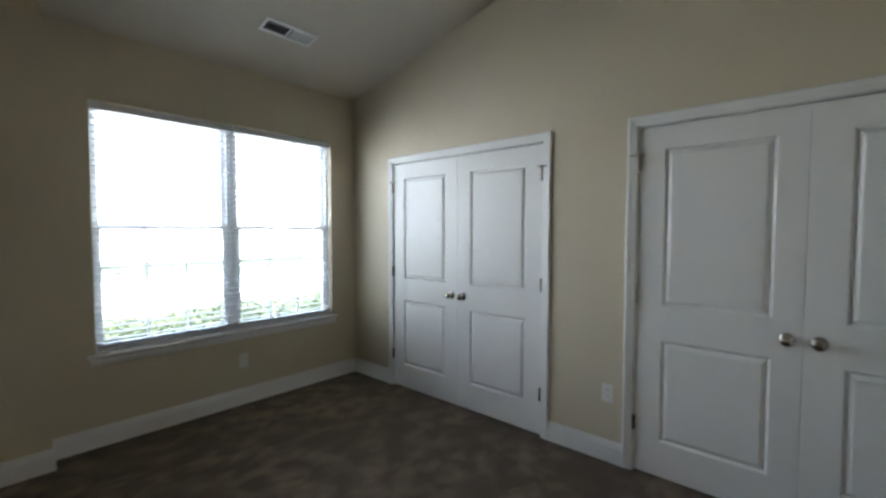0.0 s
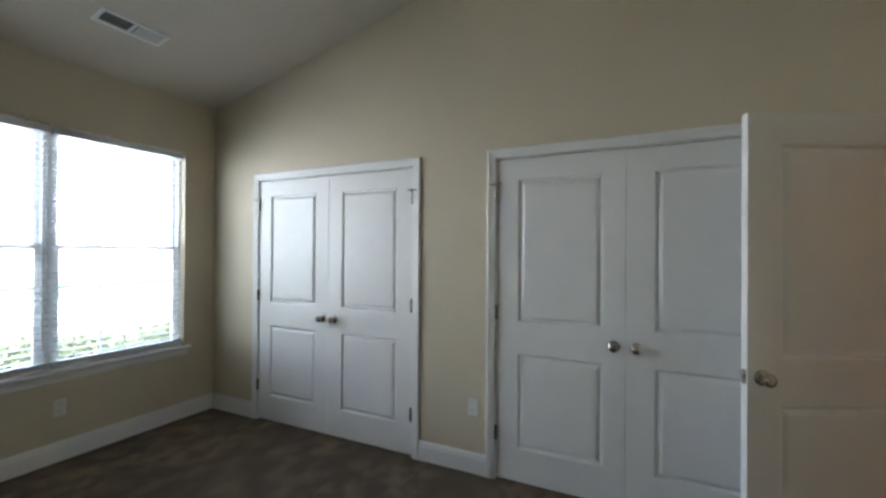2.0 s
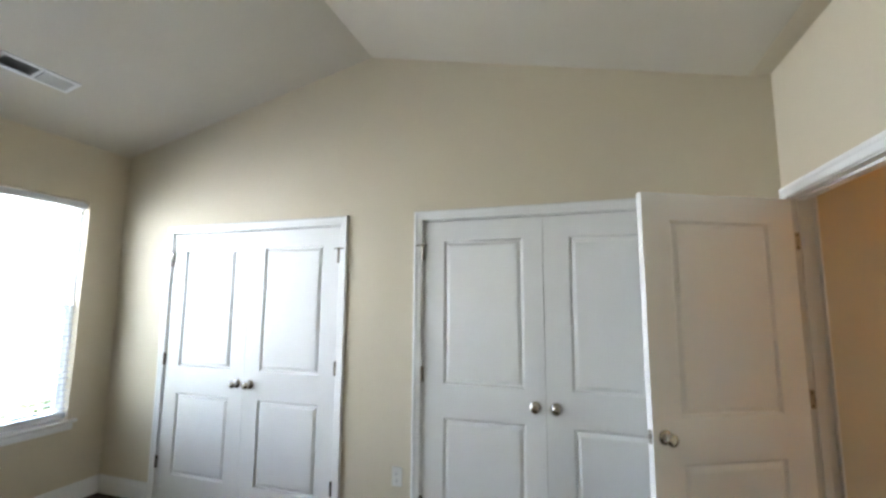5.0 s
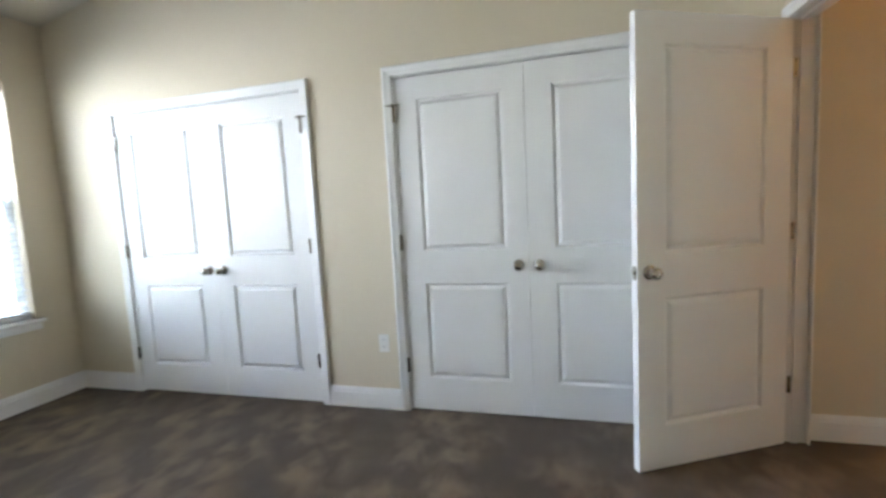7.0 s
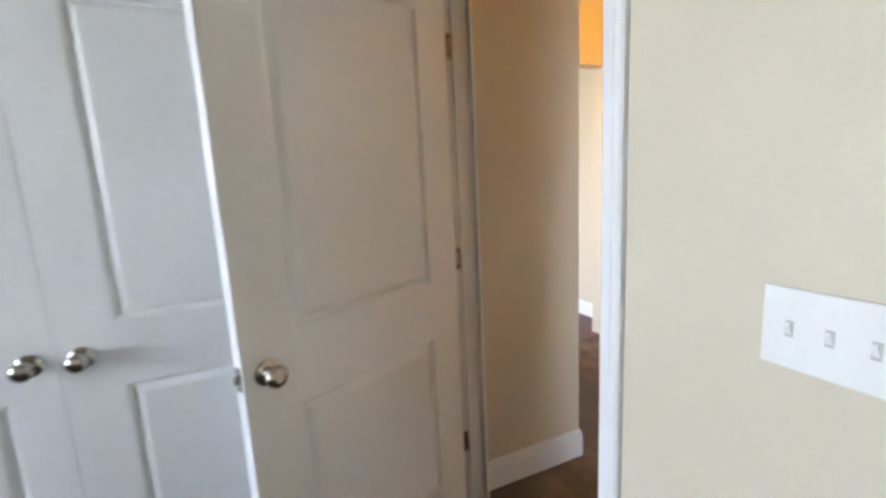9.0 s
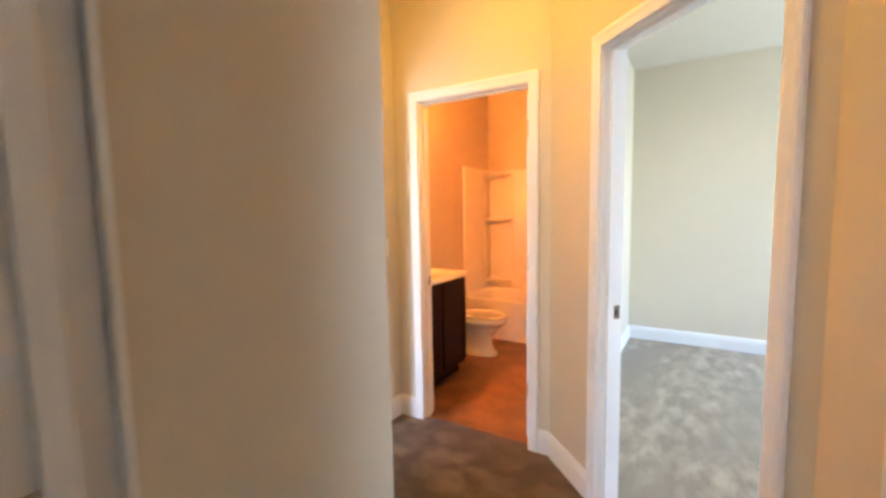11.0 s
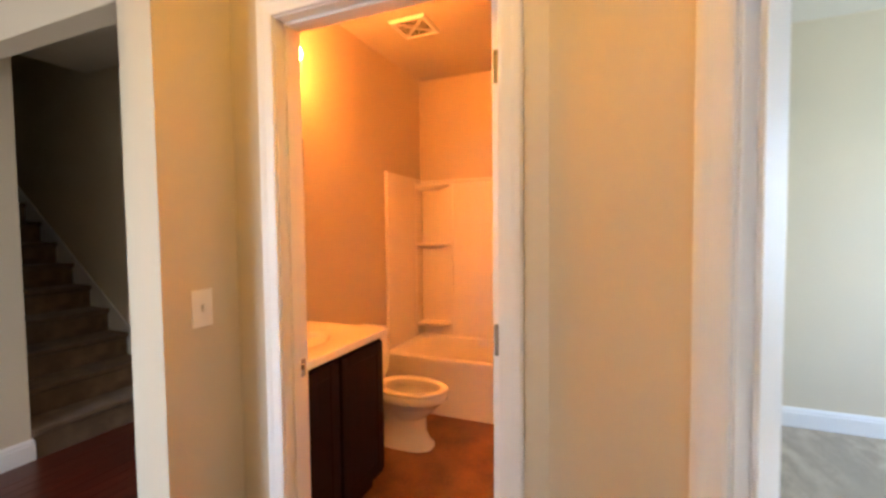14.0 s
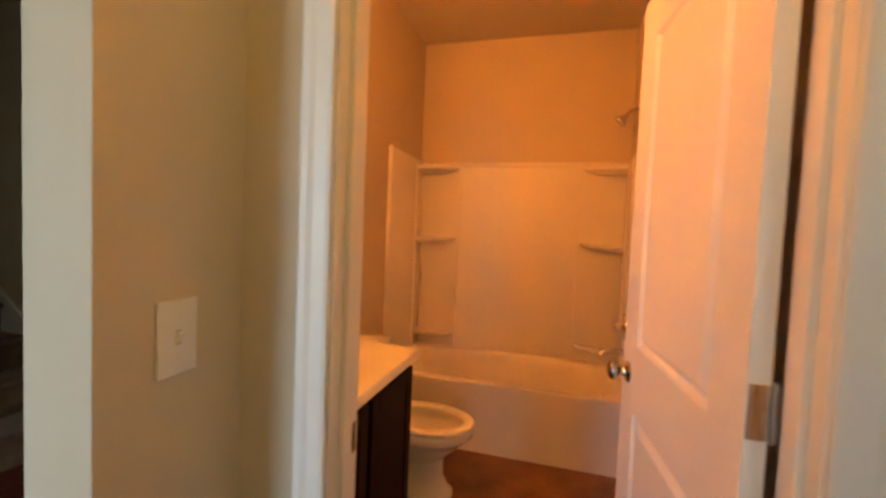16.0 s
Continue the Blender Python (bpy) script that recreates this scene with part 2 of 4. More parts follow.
def wall_x(name, y0, y1, x0, x1, h, openings=(), label="smooth beige painted wall"):
    """A wall that runs along x; openings are (from, to, bottom, top)."""
    bm = bmesh.new()
    at = x0
    for a, b, lo, hi in sorted(openings):
        if a > at:
            box(bm, at, y0, 0, a, y1, h)
        if lo > 0:
            box(bm, a, y0, 0, b, y1, lo)
        box(bm, a, y0, hi, b, y1, h)
        at = b
    if x1 > at:
        box(bm, at, y0, 0, x1, y1, h)
    return structure(name, bm, WALL, label)


def wall_y(name, x0, x1, y0, y1, h, openings=(), label="smooth beige painted wall"):
    bm = bmesh.new()
    at = y0
    for a, b, lo, hi in sorted(openings):
        if a > at:
            box(bm, x0, at, 0, x1, a, h)
        if lo > 0:
            box(bm, x0, a, 0, x1, b, lo)
        box(bm, x0, a, hi, x1, b, h)
        at = b
    if y1 > at:
        box(bm, x0, at, 0, x1, y1, h)
    return structure(name, bm, WALL, label)


# bedroom with the two closets
C1 = (0.574, 2.133)
C2 = (2.720, 4.279)
ENTRY = (-0.833, -0.027)
WIN_Y, WIN_Z = (-2.09, -0.275), (0.60, 2.29)
wall_x("wall_north", 0.0, T, -0.15, 4.83, TOP, [(*C1, 0, DOOR_H), (*C2, 0, DOOR_H)], "beige painted wall with two closets")
wall_y("wall_west", -0.15, 0.0, -2.33, 0.0, TOP, [(*WIN_Y, *WIN_Z)], "beige painted wall with a wide window")
wall_y("wall_west_chase", -0.15, 0.15, -4.31, -2.33, TOP)
wall_y("wall_entry", 4.72, 4.83, -4.31, 0.0, TOP, [(*ENTRY, 0, DOOR_H)], "beige painted wall with the bedroom doorway")
wall_x("wall_south", -4.31, -4.2, 0.15, 4.72, TOP)
bm = bmesh.new()
prism(bm, [(-0.15, EAVE - 0.15 * SLOPE), (RIDGE_X, RIDGE), (SOFFIT_X, SOFFIT), (4.83, SOFFIT), (4.83, TOP + 0.1), (-0.15, TOP + 0.1)], "y", -4.31, T)
structure("ceiling", bm, CEIL, "off-white vaulted ceiling with a ridge")
bm = bmesh.new()
box(bm, SOFFIT_X + 0.004, -4.2, SOFFIT - 0.004, 4.72, 0.0, SOFFIT)
structure("ceiling_soffit", bm, WALL, "narrow flat beige strip beside the sloped ceiling")

# closets behind the double doors
wall_x("wall_closet_back", 0.75, 0.86, -0.15, 4.83, TOP)
wall_y("wall_closet_side", -0.15, -0.04, T, 0.75, TOP)
wall_y("wall_closet_divider", 2.37, 2.48, T, 0.75, TOP)
wall_y("wall_closet_end", 4.72, 4.83, T, 0.75, TOP)
bm = bmesh.new()
box(bm, -0.15, T, 2.6, 4.83, 0.86, 2.7)
structure("ceiling_closet", bm, CEIL)

# hall
HALL_END = 5.38
BATH_X = 6.875
BATH_DOOR = (0.195, 0.945)
OPEN = (5.52, 6.615)
STAIR_Y = 3.235
HALL_S = -0.862
SW_Y = 1.115
wall_x("wall_hall_north", 0.0, T, 4.83, HALL_END, HALL_H)
wall_y("wall_hall_return", HALL_END - T, HALL_END, T, SW_Y, HALL_H)
wall_x("wall_foyer_opening", SW_Y, SW_Y + T, HALL_END - T, BATH_X, HALL_H, [(*OPEN, 0, 2.15)], "beige wall with a wide plain opening")
wall_y("wall_bath", BATH_X, BATH_X + T, 0.04, 1.64, HALL_H, [(*BATH_DOOR, 0, DOOR_H)], "beige wall with the bathroom doorway")
LINEN = (4.93, 5.42)
wall_x("wall_hall_south", HALL_S - T, HALL_S, 4.83, 5.925, HALL_H, [(*LINEN, 0, DOOR_H)])
bm = bmesh.new()
box(bm, 4.83, -1.2, HALL_H, BATH_X + T, SW_Y + T, HALL_H + 0.1)
structure("ceiling_hall", bm, CEIL, "off-white flat hall ceiling")

# the slanting wall with the doorway of the second bedroom
D0 = Vector((6.832, 0.045, 0.0))
DIR = Vector((-1, -1, 0)).normalized()
OUT = Vector((1, -1, 0)).normalized()
SLANT = Matrix((
    (DIR.x, OUT.x, 0, D0.x),
    (DIR.y, OUT.y, 0, D0.y),
    (0, 0, 1, 0),
    (0, 0, 0, 1)))
SLANT_LEN = 1.283
B_DOOR = (0.372, 1.166)
bm = bmesh.new()
for a, b, lo, hi in ((-0.075, B_DOOR[0], 0, HALL_H + 0.1), (*B_DOOR, DOOR_H, HALL_H + 0.1), (B_DOOR[1], SLANT_LEN, 0, HALL_H + 0.1)):
    box(bm, a, 0, lo, b, T, hi)
bm.transform(SLANT)
structure("wall_slanted", bm, WALL, "slanting beige wall with a bedroom doorway")

# second bedroom
BX, BN, BS = 9.42, 0.03, -3.45
wall_y("wall_bedroom_east", BX, BX + T, BS - T, BN, B_H + 0.1, label="pale beige painted bedroom wall")
wall_x("wall_bedroom_north", BN, BN + 0.10, 6.99, BX + T, B_H + 0.1)
wall_y("wall_bedroom_west", 5.87, 5.98, BS - T, HALL_S - 0.02, B_H + 0.1)
B_WIN = (7.87, 9.31, 0.75, 2.20)
wall_x("wall_bedroom_south", BS - T, BS, 5.98, BX, B_H + 0.1, [B_WIN], "pale beige wall with a window")
bm = bmesh.new()
outline = [(7.0, BN), (6.0, -0.97), (5.98, BS), (BX, BS), (BX, BN)]
prism(bm, outline, "z", B_H, B_H + 0.1)
structure("ceiling_bedroom", bm, CEIL, "off-white flat bedroom ceiling")

# bathroom
BATH_N, BATH_S, BATH_E = 1.64, 0.13, 9.40
NT = 0.055
wall_x("wall_bath_north", BATH_N, BATH_N + NT, BATH_X, BATH_E + T, HALL_H + 0.1, label="beige bathroom wall in warm lamplight")
wall_y("wall_bath_east", BATH_E, BATH_E + T, BATH_S, BATH_N, HALL_H + 0.1, label="beige bathroom end wall above the tub")
bm = bmesh.new()
box(bm, BATH_X + T, BATH_S, BATH_H, BATH_E, BATH_N, BATH_H + 0.08)
structure("ceiling_bath", bm, CEIL, "flat bathroom ceiling in warm lamplight")

# foyer and stairwell
wall_x("wall_foyer_north", STAIR_Y, STAIR_Y + T, 3.9, 7.20, FOYER_H)
bm = bmesh.new()
box(bm, BATH_X, BATH_N + NT, 2.26, BATH_X + T, STAIR_Y, FOYER_H)
structure("wall_stair_header", bm, WALL, "beige header over the opening to the stairs")
# unseen wall; its opening is assumed, to hold the foyer lamp
wall_y("wall_foyer_west", 3.9, 4.01, 0.86, STAIR_Y, FOYER_H, [(1.72, 2.66, 0, 2.15)])
wall_x("wall_foyer_south", SW_Y, SW_Y + T, 4.01, HALL_END - T, FOYER_H)
wall_y("wall_stair_east", 8.064, 8.174, BATH_N + NT, 8.0, 5.2, label="beige stairwell wall in shade")
wall_y("wall_stair_west", 7.09, 7.20, STAIR_Y + T, 8.0, 5.2)
wall_x("wall_stair_top", 8.0, 8.11, 7.09, 8.174, 5.2)
bm = bmesh.new()
box(bm, 3.9, SW_Y + T, FOYER_H, BATH_X, STAIR_Y, FOYER_H + 0.1)
box(bm, BATH_X, BATH_N + NT, FOYER_H, 8.174, STAIR_Y + 0.9, FOYER_H + 0.1)
structure("ceiling_foyer", bm, CEIL, "flat foyer ceiling")
bm = bmesh.new()
box(bm, 7.09, STAIR_Y + 0.9, 5.2, 8.174, 8.11, 5.3)
box(bm, 7.09, STAIR_Y + 0.8, FOYER_H + 0.1, 8.174, STAIR_Y + 0.9, 5.2)
structure("ceiling_stair", bm, CEIL)

# floors
bm = bmesh.new()
prism(bm, [(-0.15, -4.31), (4.83, -4.31), (4.83, -1.1), (5.9, -1.1), (5.87, -0.93), (6.845, 0.04), (6.92, 0.04), (6.92, 1.14), (5.29, 1.14), (5.29, 0.86), (-0.15, 0.86)], "z", -0.1, 0.0)
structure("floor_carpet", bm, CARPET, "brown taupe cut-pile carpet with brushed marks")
bm = bmesh.new()
prism(bm, [(6.885, 0.04), (5.915, -0.93), (5.9, -3.56), (9.76, -3.56), (9.76, 0.04)], "z", -0.1, -0.002)
structure("floor_bedroom_carpet", bm, CARPET_B, "paler taupe carpet with vacuum marks")
bm = bmesh.new()
box(bm, 6.92, 0.04, -0.1, 9.51, 1.69, -0.002)
structure("floor_bath", bm, BATHFLOOR, "mottled brown vinyl bathroom floor")
bm = bmesh.new()
box(bm, 3.9, 1.14, -0.1, 5.29, 3.26, -0.004)
box(bm, 5.29, 1.14, -0.1, 8.174, 3.30, -0.004)
structure("floor_foyer", bm, PLANK, "dark cherry wood foyer floor")

# ---- trim ----
REVEAL, CASE_W, LINER = 0.005, 0.058, 0.018


def casing(name, m, a, b, top, label="white painted door casing"):
    """A mitred moulded frame round an opening; the room lies towards -y."""
    profile = [(0, 0), (0, 0.009), (0.007, 0.012), (0.03, 0.014), (0.040, 0.018), (0.052, 0.018), (CASE_W, 0.013), (CASE_W, 0)]
    bm = bmesh.new()
    rings = []
    for node in range(4):
        ring = []
        for u, d in profile:
            u += REVEAL
            x = a - u if node < 2 else b + u
            z = top + u if node in (1, 2) else 0.0
            ring.append(bm.verts.new((x, -d, z)))
        rings.append(ring)
    skin(bm, rings)
    bm.faces.new(rings[0]), bm.faces.new(rings[3])
    bm.transform(m)
    return structure(name, bm, WHITE, label)


def jamb(name, m, a, b, top, depth, stop, label="white painted door jamb"):
    """The lining of a doorway with its stop strip."""
    ob = thing(name, label, "door frame", m, kind="structure")
    for piece, boxes in (
            ("side_jamb", (a - LINER, 0.001, 0, a, depth - 0.001, top)),
            ("side_jamb", (b, 0.001, 0, b + LINER, depth - 0.001, top)),
            ("head_jamb", (a - LINER, 0.001, top, b + LINER, depth - 0.001, top + LINER)),
            ("stop_strip", (a, stop, 0, a + 0.011, stop + 0.032, top - 0.011)),
            ("stop_strip", (b - 0.011, stop, 0, b, stop + 0.032, top - 0.011)),
            ("stop_strip", (a, stop, top - 0.011, b, stop + 0.032, top))):
        bm = bmesh.new()
        soft_box(bm, *boxes, 0.0015, 1)
        part(piece, bm, WHITE, ob)
    return ob


BASE_H = 0.135


def baseboard(m, a, b):
    """A moulded skirting board along local x; the room lies towards -y."""
    profile = [(0, 0), (-0.014, 0), (-0.014, 0.098), (-0.011, 0.106), (-0.011, 0.116), (-0.006, 0.128), (-0.004, BASE_H), (0, BASE_H)]
    bm = bmesh.new()
    prism(bm, profile, "x", a, b)
    bm.transform(m)
    return structure("baseboard", bm, WHITE, "white painted skirting board")


FACE_S = pose(0, 0, 0)
FACE_W = pose(0, 0, 0, 0, 0, -90)
FACE_E = pose(0, 0, 0, 0, 0, 90)
FACE_N = pose(0, 0, 0, 0, 0, 180)
CLEAR = 2.045


def facing(kind, x, y):
    """The frame of a wall's face: the room lies towards the named side."""
    return Matrix.Translation((x, y, 0)) @ {"s": FACE_S, "w": FACE_W, "e": FACE_E, "n": FACE_N}[kind]


C1A, C1B = C1[0] + LINER, C1[1] - LINER
C2A, C2B = C2[0] + LINER, C2[1] - LINER
EA, EB = -ENTRY[1] + LINER, -ENTRY[0] - LINER
casing("trim_closet_1", facing("s", 0, 0), C1A, C1B, CLEAR)
casing("trim_closet_2", facing("s", 0, 0), C2A, C2B, CLEAR)
jamb("jamb_closet_1", facing("s", 0, 0), C1A, C1B, CLEAR, T, 0.042)
jamb("jamb_closet_2", facing("s", 0, 0), C2A, C2B, CLEAR, T, 0.042)
casing("trim_entry", facing("w", 4.72, 0), EA + 0.024, EB, CLEAR)
casing("trim_entry_hall", facing("e", 4.83, 0), -EB, -EA - 0.024, CLEAR)
jamb("jamb_entry", facing("w", 4.72, 0), EA, EB, CLEAR, T, 0.040)
BA, BB = -BATH_DOOR[1] + LINER, -BATH_DOOR[0] - LINER
casing("trim_bath", facing("w", BATH_X, 0), BA, BB, CLEAR)
casing("trim_bath_inner", facing("e", BATH_X + T, 0), -BB, -BA, CLEAR)
jamb("jamb_bath", facing("w", BATH_X, 0), BA, BB, CLEAR, T, 0.036)
SA, SB = B_DOOR[0] + LINER, B_DOOR[1] - LINER
casing("trim_bedroom", SLANT, SA, SB, CLEAR)
casing("trim_bedroom_inner", SLANT @ pose(0, T, 0, 0, 0, 180), -SB, -SA, CLEAR)
jamb("jamb_bedroom", SLANT, SA, SB, CLEAR, T, 0.036)
LA, LB = -LINEN[1] + LINER, -LINEN[0] - LINER
casing("trim_linen", facing("n", 0, HALL_S), LA, LB, CLEAR)
jamb("jamb_linen", facing("n", 0, HALL_S), LA, LB, CLEAR, T, 0.042)

CW = CASE_W + REVEAL
north = facing("s", 0, 0)
baseboard(north, 0.0, C1A - CW)
baseboard(north, C1B + CW, C2A - CW)
baseboard(north, C2B + CW, 4.72)
baseboard(facing("e", 0, 0), -2.316, -0.014)
baseboard(facing("e", 0.15, 0), -4.2, -2.33)
baseboard(facing("n", 0, -2.33), -0.164, -0.014)
baseboard(facing("w", 4.72, 0), EB + CW, 4.2)
baseboard(facing("n", 0, -4.2), -4.706, -0.164)
baseboard(facing("s", 0, 0), 4.83, HALL_END)
baseboard(facing("e", HALL_END, 0), -0.014, SW_Y - 0.014)
baseboard(facing("s", 0, SW_Y), OPEN[1], BATH_X - 0.014)
baseboard(facing("s", 0, SW_Y), HALL_END, OPEN[0])
baseboard(facing("w", BATH_X, 0), -SW_Y, BA - CW)
baseboard(facing("w", BATH_X, 0), BB + CW, -0.04)
baseboard(SLANT, -0.040, SA - CW)
baseboard(SLANT, SB + CW, SLANT_LEN - 0.006)
baseboard(facing("n", 0, HALL_S), -5.912, LA - CW)
baseboard(facing("w", BX, 0), -BN + 0.014, -BS)
baseboard(facing("s", 0, BN), 7.10, BX)
baseboard(facing("n", 0, BS), -BX + 0.014, -5.98)
baseboard(facing("w", BATH_X, 0), -(BATH_N + NT), -SW_Y - T)
baseboard(facing("s", 0, STAIR_Y), 4.01, 7.20)
baseboard(facing("e", 7.20, 0), STAIR_Y - 0.014, STAIR_Y - 0.001)
baseboard(facing("n", 0, BATH_N + NT), -8.064, -(BATH_X + 0.014))

# ---- doors ----
PANELS = ((0.215, 0.812), (1.008, 1.908))


def leaf_mesh(bm, w, h=2.025, th=0.035, stiles=(0.117, 0.147), lift=0.012):
    """A moulded two-panel leaf: x from the hinge edge, front at y = 0, back at y = th."""
    xs = [0, stiles[0], w - stiles[1], w]
    zs = [lift, PANELS[0][0], PANELS[0][1], PANELS[1][0], PANELS[1][1], lift + h]
    steps = ((0.0, 0.0), (0.005, 0.003), (0.012, 0.0125), (0.017, 0.0135), (0.034, 0.003), (0.040, 0.001))
    for front in (True, False):
        def put(x, z, d):
            return bm.verts.new((x, d if front else th - d, z))
        for i in range(3):
            for j in range(5):
                x0, x1, z0, z1 = xs[i], xs[i + 1], zs[j], zs[j + 1]
                if i == 1 and j in (1, 3):
                    rings = []
                    for inset, d in steps:
                        rings.append([put(x, z, d) for x, z in ((x0 + inset, z0 + inset), (x1 - inset, z0 + inset), (x1 - inset, z1 - inset), (x0 + inset, z1 - inset))])
                    skin(bm, rings)
                    bm.faces.new(rings[-1])
                else:
                    bm.faces.new([put(x, z, 0) for x, z in ((x0, z0), (x1, z0), (x1, z1), (x0, z1))])
    z0, z1 = zs[0], zs[-1]
    for a, b in (((0, z0), (w, z0)), ((w, z0), (w, z1)), ((w, z1), (0, z1)), ((0, z1), (0, z0))):
        bm.faces.new([bm.verts.new(p) for p in ((a[0], 0, a[1]), (b[0], 0, b[1]), (b[0], th, b[1]), (a[0], th, a[1]))])
    bmesh.ops.remove_doubles(bm, verts=bm.verts, dist=0.0002)


def add_knob(parent, x, z, y, away):
    """A round satin knob on its rose, standing off towards away (-1 or 1) in y."""
    turn = Matrix.Translation((x, y, z)) @ pose(0, 0, 0, 90 if away < 0 else -90)
    bm = bmesh.new()
    lathe(bm, [(0.0, 0.018), (0.011, 0.018), (0.0105, 0.026), (0.015, 0.031), (0.024, 0.036), (0.0275, 0.044), (0.027, 0.052), (0.021, 0.059), (0.010, 0.0625), (0, 0.063)], turn)
    knob = part("knob", bm, NICKEL, parent, "satin nickel round door knob", 40)
    bm = bmesh.new()
    lathe(bm, [(0.0, 0.0), (0.032, 0.0), (0.033, 0.004), (0.030, 0.008), (0.016, 0.012), (0.012, 0.020), (0, 0.020)], turn)
    part("rose", bm, NICKEL, knob, "", 40)


def add_hinge(parent, z, y, stop=False):
    """A butt hinge at the hinge edge: barrel and two thin leaves."""
    bm = bmesh.new()
    turn = Matrix.Translation((-0.003, y - 0.005, z - 0.045))
    lathe(bm, [(0, 0), (0.0062, 0), (0.0062, 0.09), (0, 0.09)], turn, 12)
    lathe(bm, [(0, -0.004), (0.004, -0.003), (0.005, 0)], turn, 12)
    lathe(bm, [(0.005, 0.09), (0.004, 0.094), (0, 0.096)], turn, 12)
    box(bm, 0.0005, y - 0.0015, z - 0.044, 0.010, y + 0.0005, z + 0.044)
    hinge = part("hinge", bm, NICKEL, parent, "satin nickel butt hinge", 40)
    if stop:
        bm = bmesh.new()
        soft_box(bm, -0.046, y - 0.016, z + 0.046, 0.030, y - 0.004, z + 0.054, 0.002, 1)
        soft_box(bm, -0.007, y - 0.020, z + 0.040, 0.003, y - 0.002, z + 0.060, 0.002, 1)
        part("pin_stop", bm, NICKEL, hinge, "dark hinge-pin door stop", 40)


def door_leaf(name, label, m, w, knob_x, knob_sides, mirrored=False, pins=False, group="", hinge_y=0.0, edge_plates=False, stiles=(0.128, 0.128), knob_z=0.915):
    """A door with its knobs and hinges; mirrored hangs it from the other edge."""
    flip = Matrix.Diagonal((-1, 1, 1, 1)) if mirrored else Matrix()
    door = thing(name, label, "door", m, group)
    bm = bmesh.new()
    leaf_mesh(bm, w, stiles=stiles)
    part("leaf", bm, DOORWHITE, door)
    for side in knob_sides:
        add_knob(door, knob_x, knob_z, 0.0 if side < 0 else 0.035, side)
    for z in (0.30, 1.065, 1.83):
        add_hinge(door, z, hinge_y, stop=pins and z > 1.5)
        if edge_plates:
            bm = bmesh.new()
            soft_box(bm, -0.0022, 0.003, z - 0.045, 0.0004, 0.032, z + 0.045, 0.001, 1)
            part("hinge_plate", bm, NICKEL, door, "nickel hinge plate on the door edge")
    if mirrored:
        for child in door.children_recursive:
            if child.data.users == 1:
                child.data.transform(flip)
                child.data.flip_normals()
    return door


LEAF = (C1B - C1A) / 2 - 0.003
for a, b in ((C1A, C1B), (C2A, C2B)):
    which = "closed white two-panel closet door" if a < 1 else "closed white panel closet door behind the bedroom door"
    first, second = ((0.128, 0.128), (0.128, 0.128)) if a < 1 else ((0.136, 0.118), (0.120, 0.146))
    door_leaf("closet_door", which, pose(a + 0.002, 0.004, 0), LEAF, LEAF - 0.058, (-1,), False, True, "closet doors", -0.010, stiles=first)
    door_leaf("closet_door", which, pose(b - 0.002, 0.004, 0), LEAF, LEAF - 0.058, (-1,), True, True, "closet doors", -0.010, stiles=second)

# the bedroom door stands open against the closets
entry_door = door_leaf("bedroom_door", "open white two-panel bedroom door with nickel knob", pose(4.704, -0.052, 0, 0, 0, 180 + 27.0), 0.82, 0.82 - 0.06, (-1, 1), hinge_y=0.0, stiles=(0.14, 0.14), knob_z=0.932)
bm = bmesh.new()
soft_box(bm, 0.8195, 0.006, 0.902, 0.822, 0.029, 0.962, 0.0008, 1)
soft_box(bm, 0.822, 0.012, 0.922, 0.831, 0.023, 0.942, 0.002, 1)
part("latch", bm, NICKEL, entry_door, "nickel latch plate on the door edge")
bath_door = door_leaf("bathroom_door", "white two-panel bathroom door standing wide open", pose(BATH_X + T + 0.006, 0.226, 0, 0, 0, 6.5), 0.706, 0.706 - 0.06, (-1, 1), edge_plates=True, stiles=(0.125, 0.125))
linen_door = door_leaf("linen_closet_door", "closed white hall closet door", facing("n", LINEN[1] - LINER - 0.002, HALL_S - 0.004) @ pose(LB - LA - 0.004, 0, 0), LB - LA - 0.004, LB - LA - 0.060, (-1,), True, stiles=(0.10, 0.10))


def strike_plate(m, label="nickel strike plate in the door jamb"):
    """A small plate let into a jamb; local -y is the visible side."""
    ob = thing("strike_plate", label, "strike plate", m)
    bm = bmesh.new()
    for x0, z0, x1, z1 in ((-0.014, -0.03, -0.007, 0.03), (0.007, -0.03, 0.016, 0.03), (-0.007, -0.03, 0.007, -0.011), (-0.007, 0.011, 0.007, 0.03)):
        box(bm, x0, -0.0022, z0, x1, 0, z1)
    part("plate", bm, NICKEL, ob)
    # no real hole: a dark block carries its shade
    bm = bmesh.new()
    box(bm, -0.007, -0.0012, -0.011, 0.007, 0, 0.011)
    part("hole", bm, DARK, ob, "latch hole shade as a dark block")


strike_plate(pose(BATH_X + 0.085, -BA - 0.0, 0.915, 0, 0, 0))
strike_plate(SLANT @ pose(SA, 0.085, 0.915, 0, 0, 90))
strike_plate(pose(4.742, -EB, 0.915, 0, 0, 180))


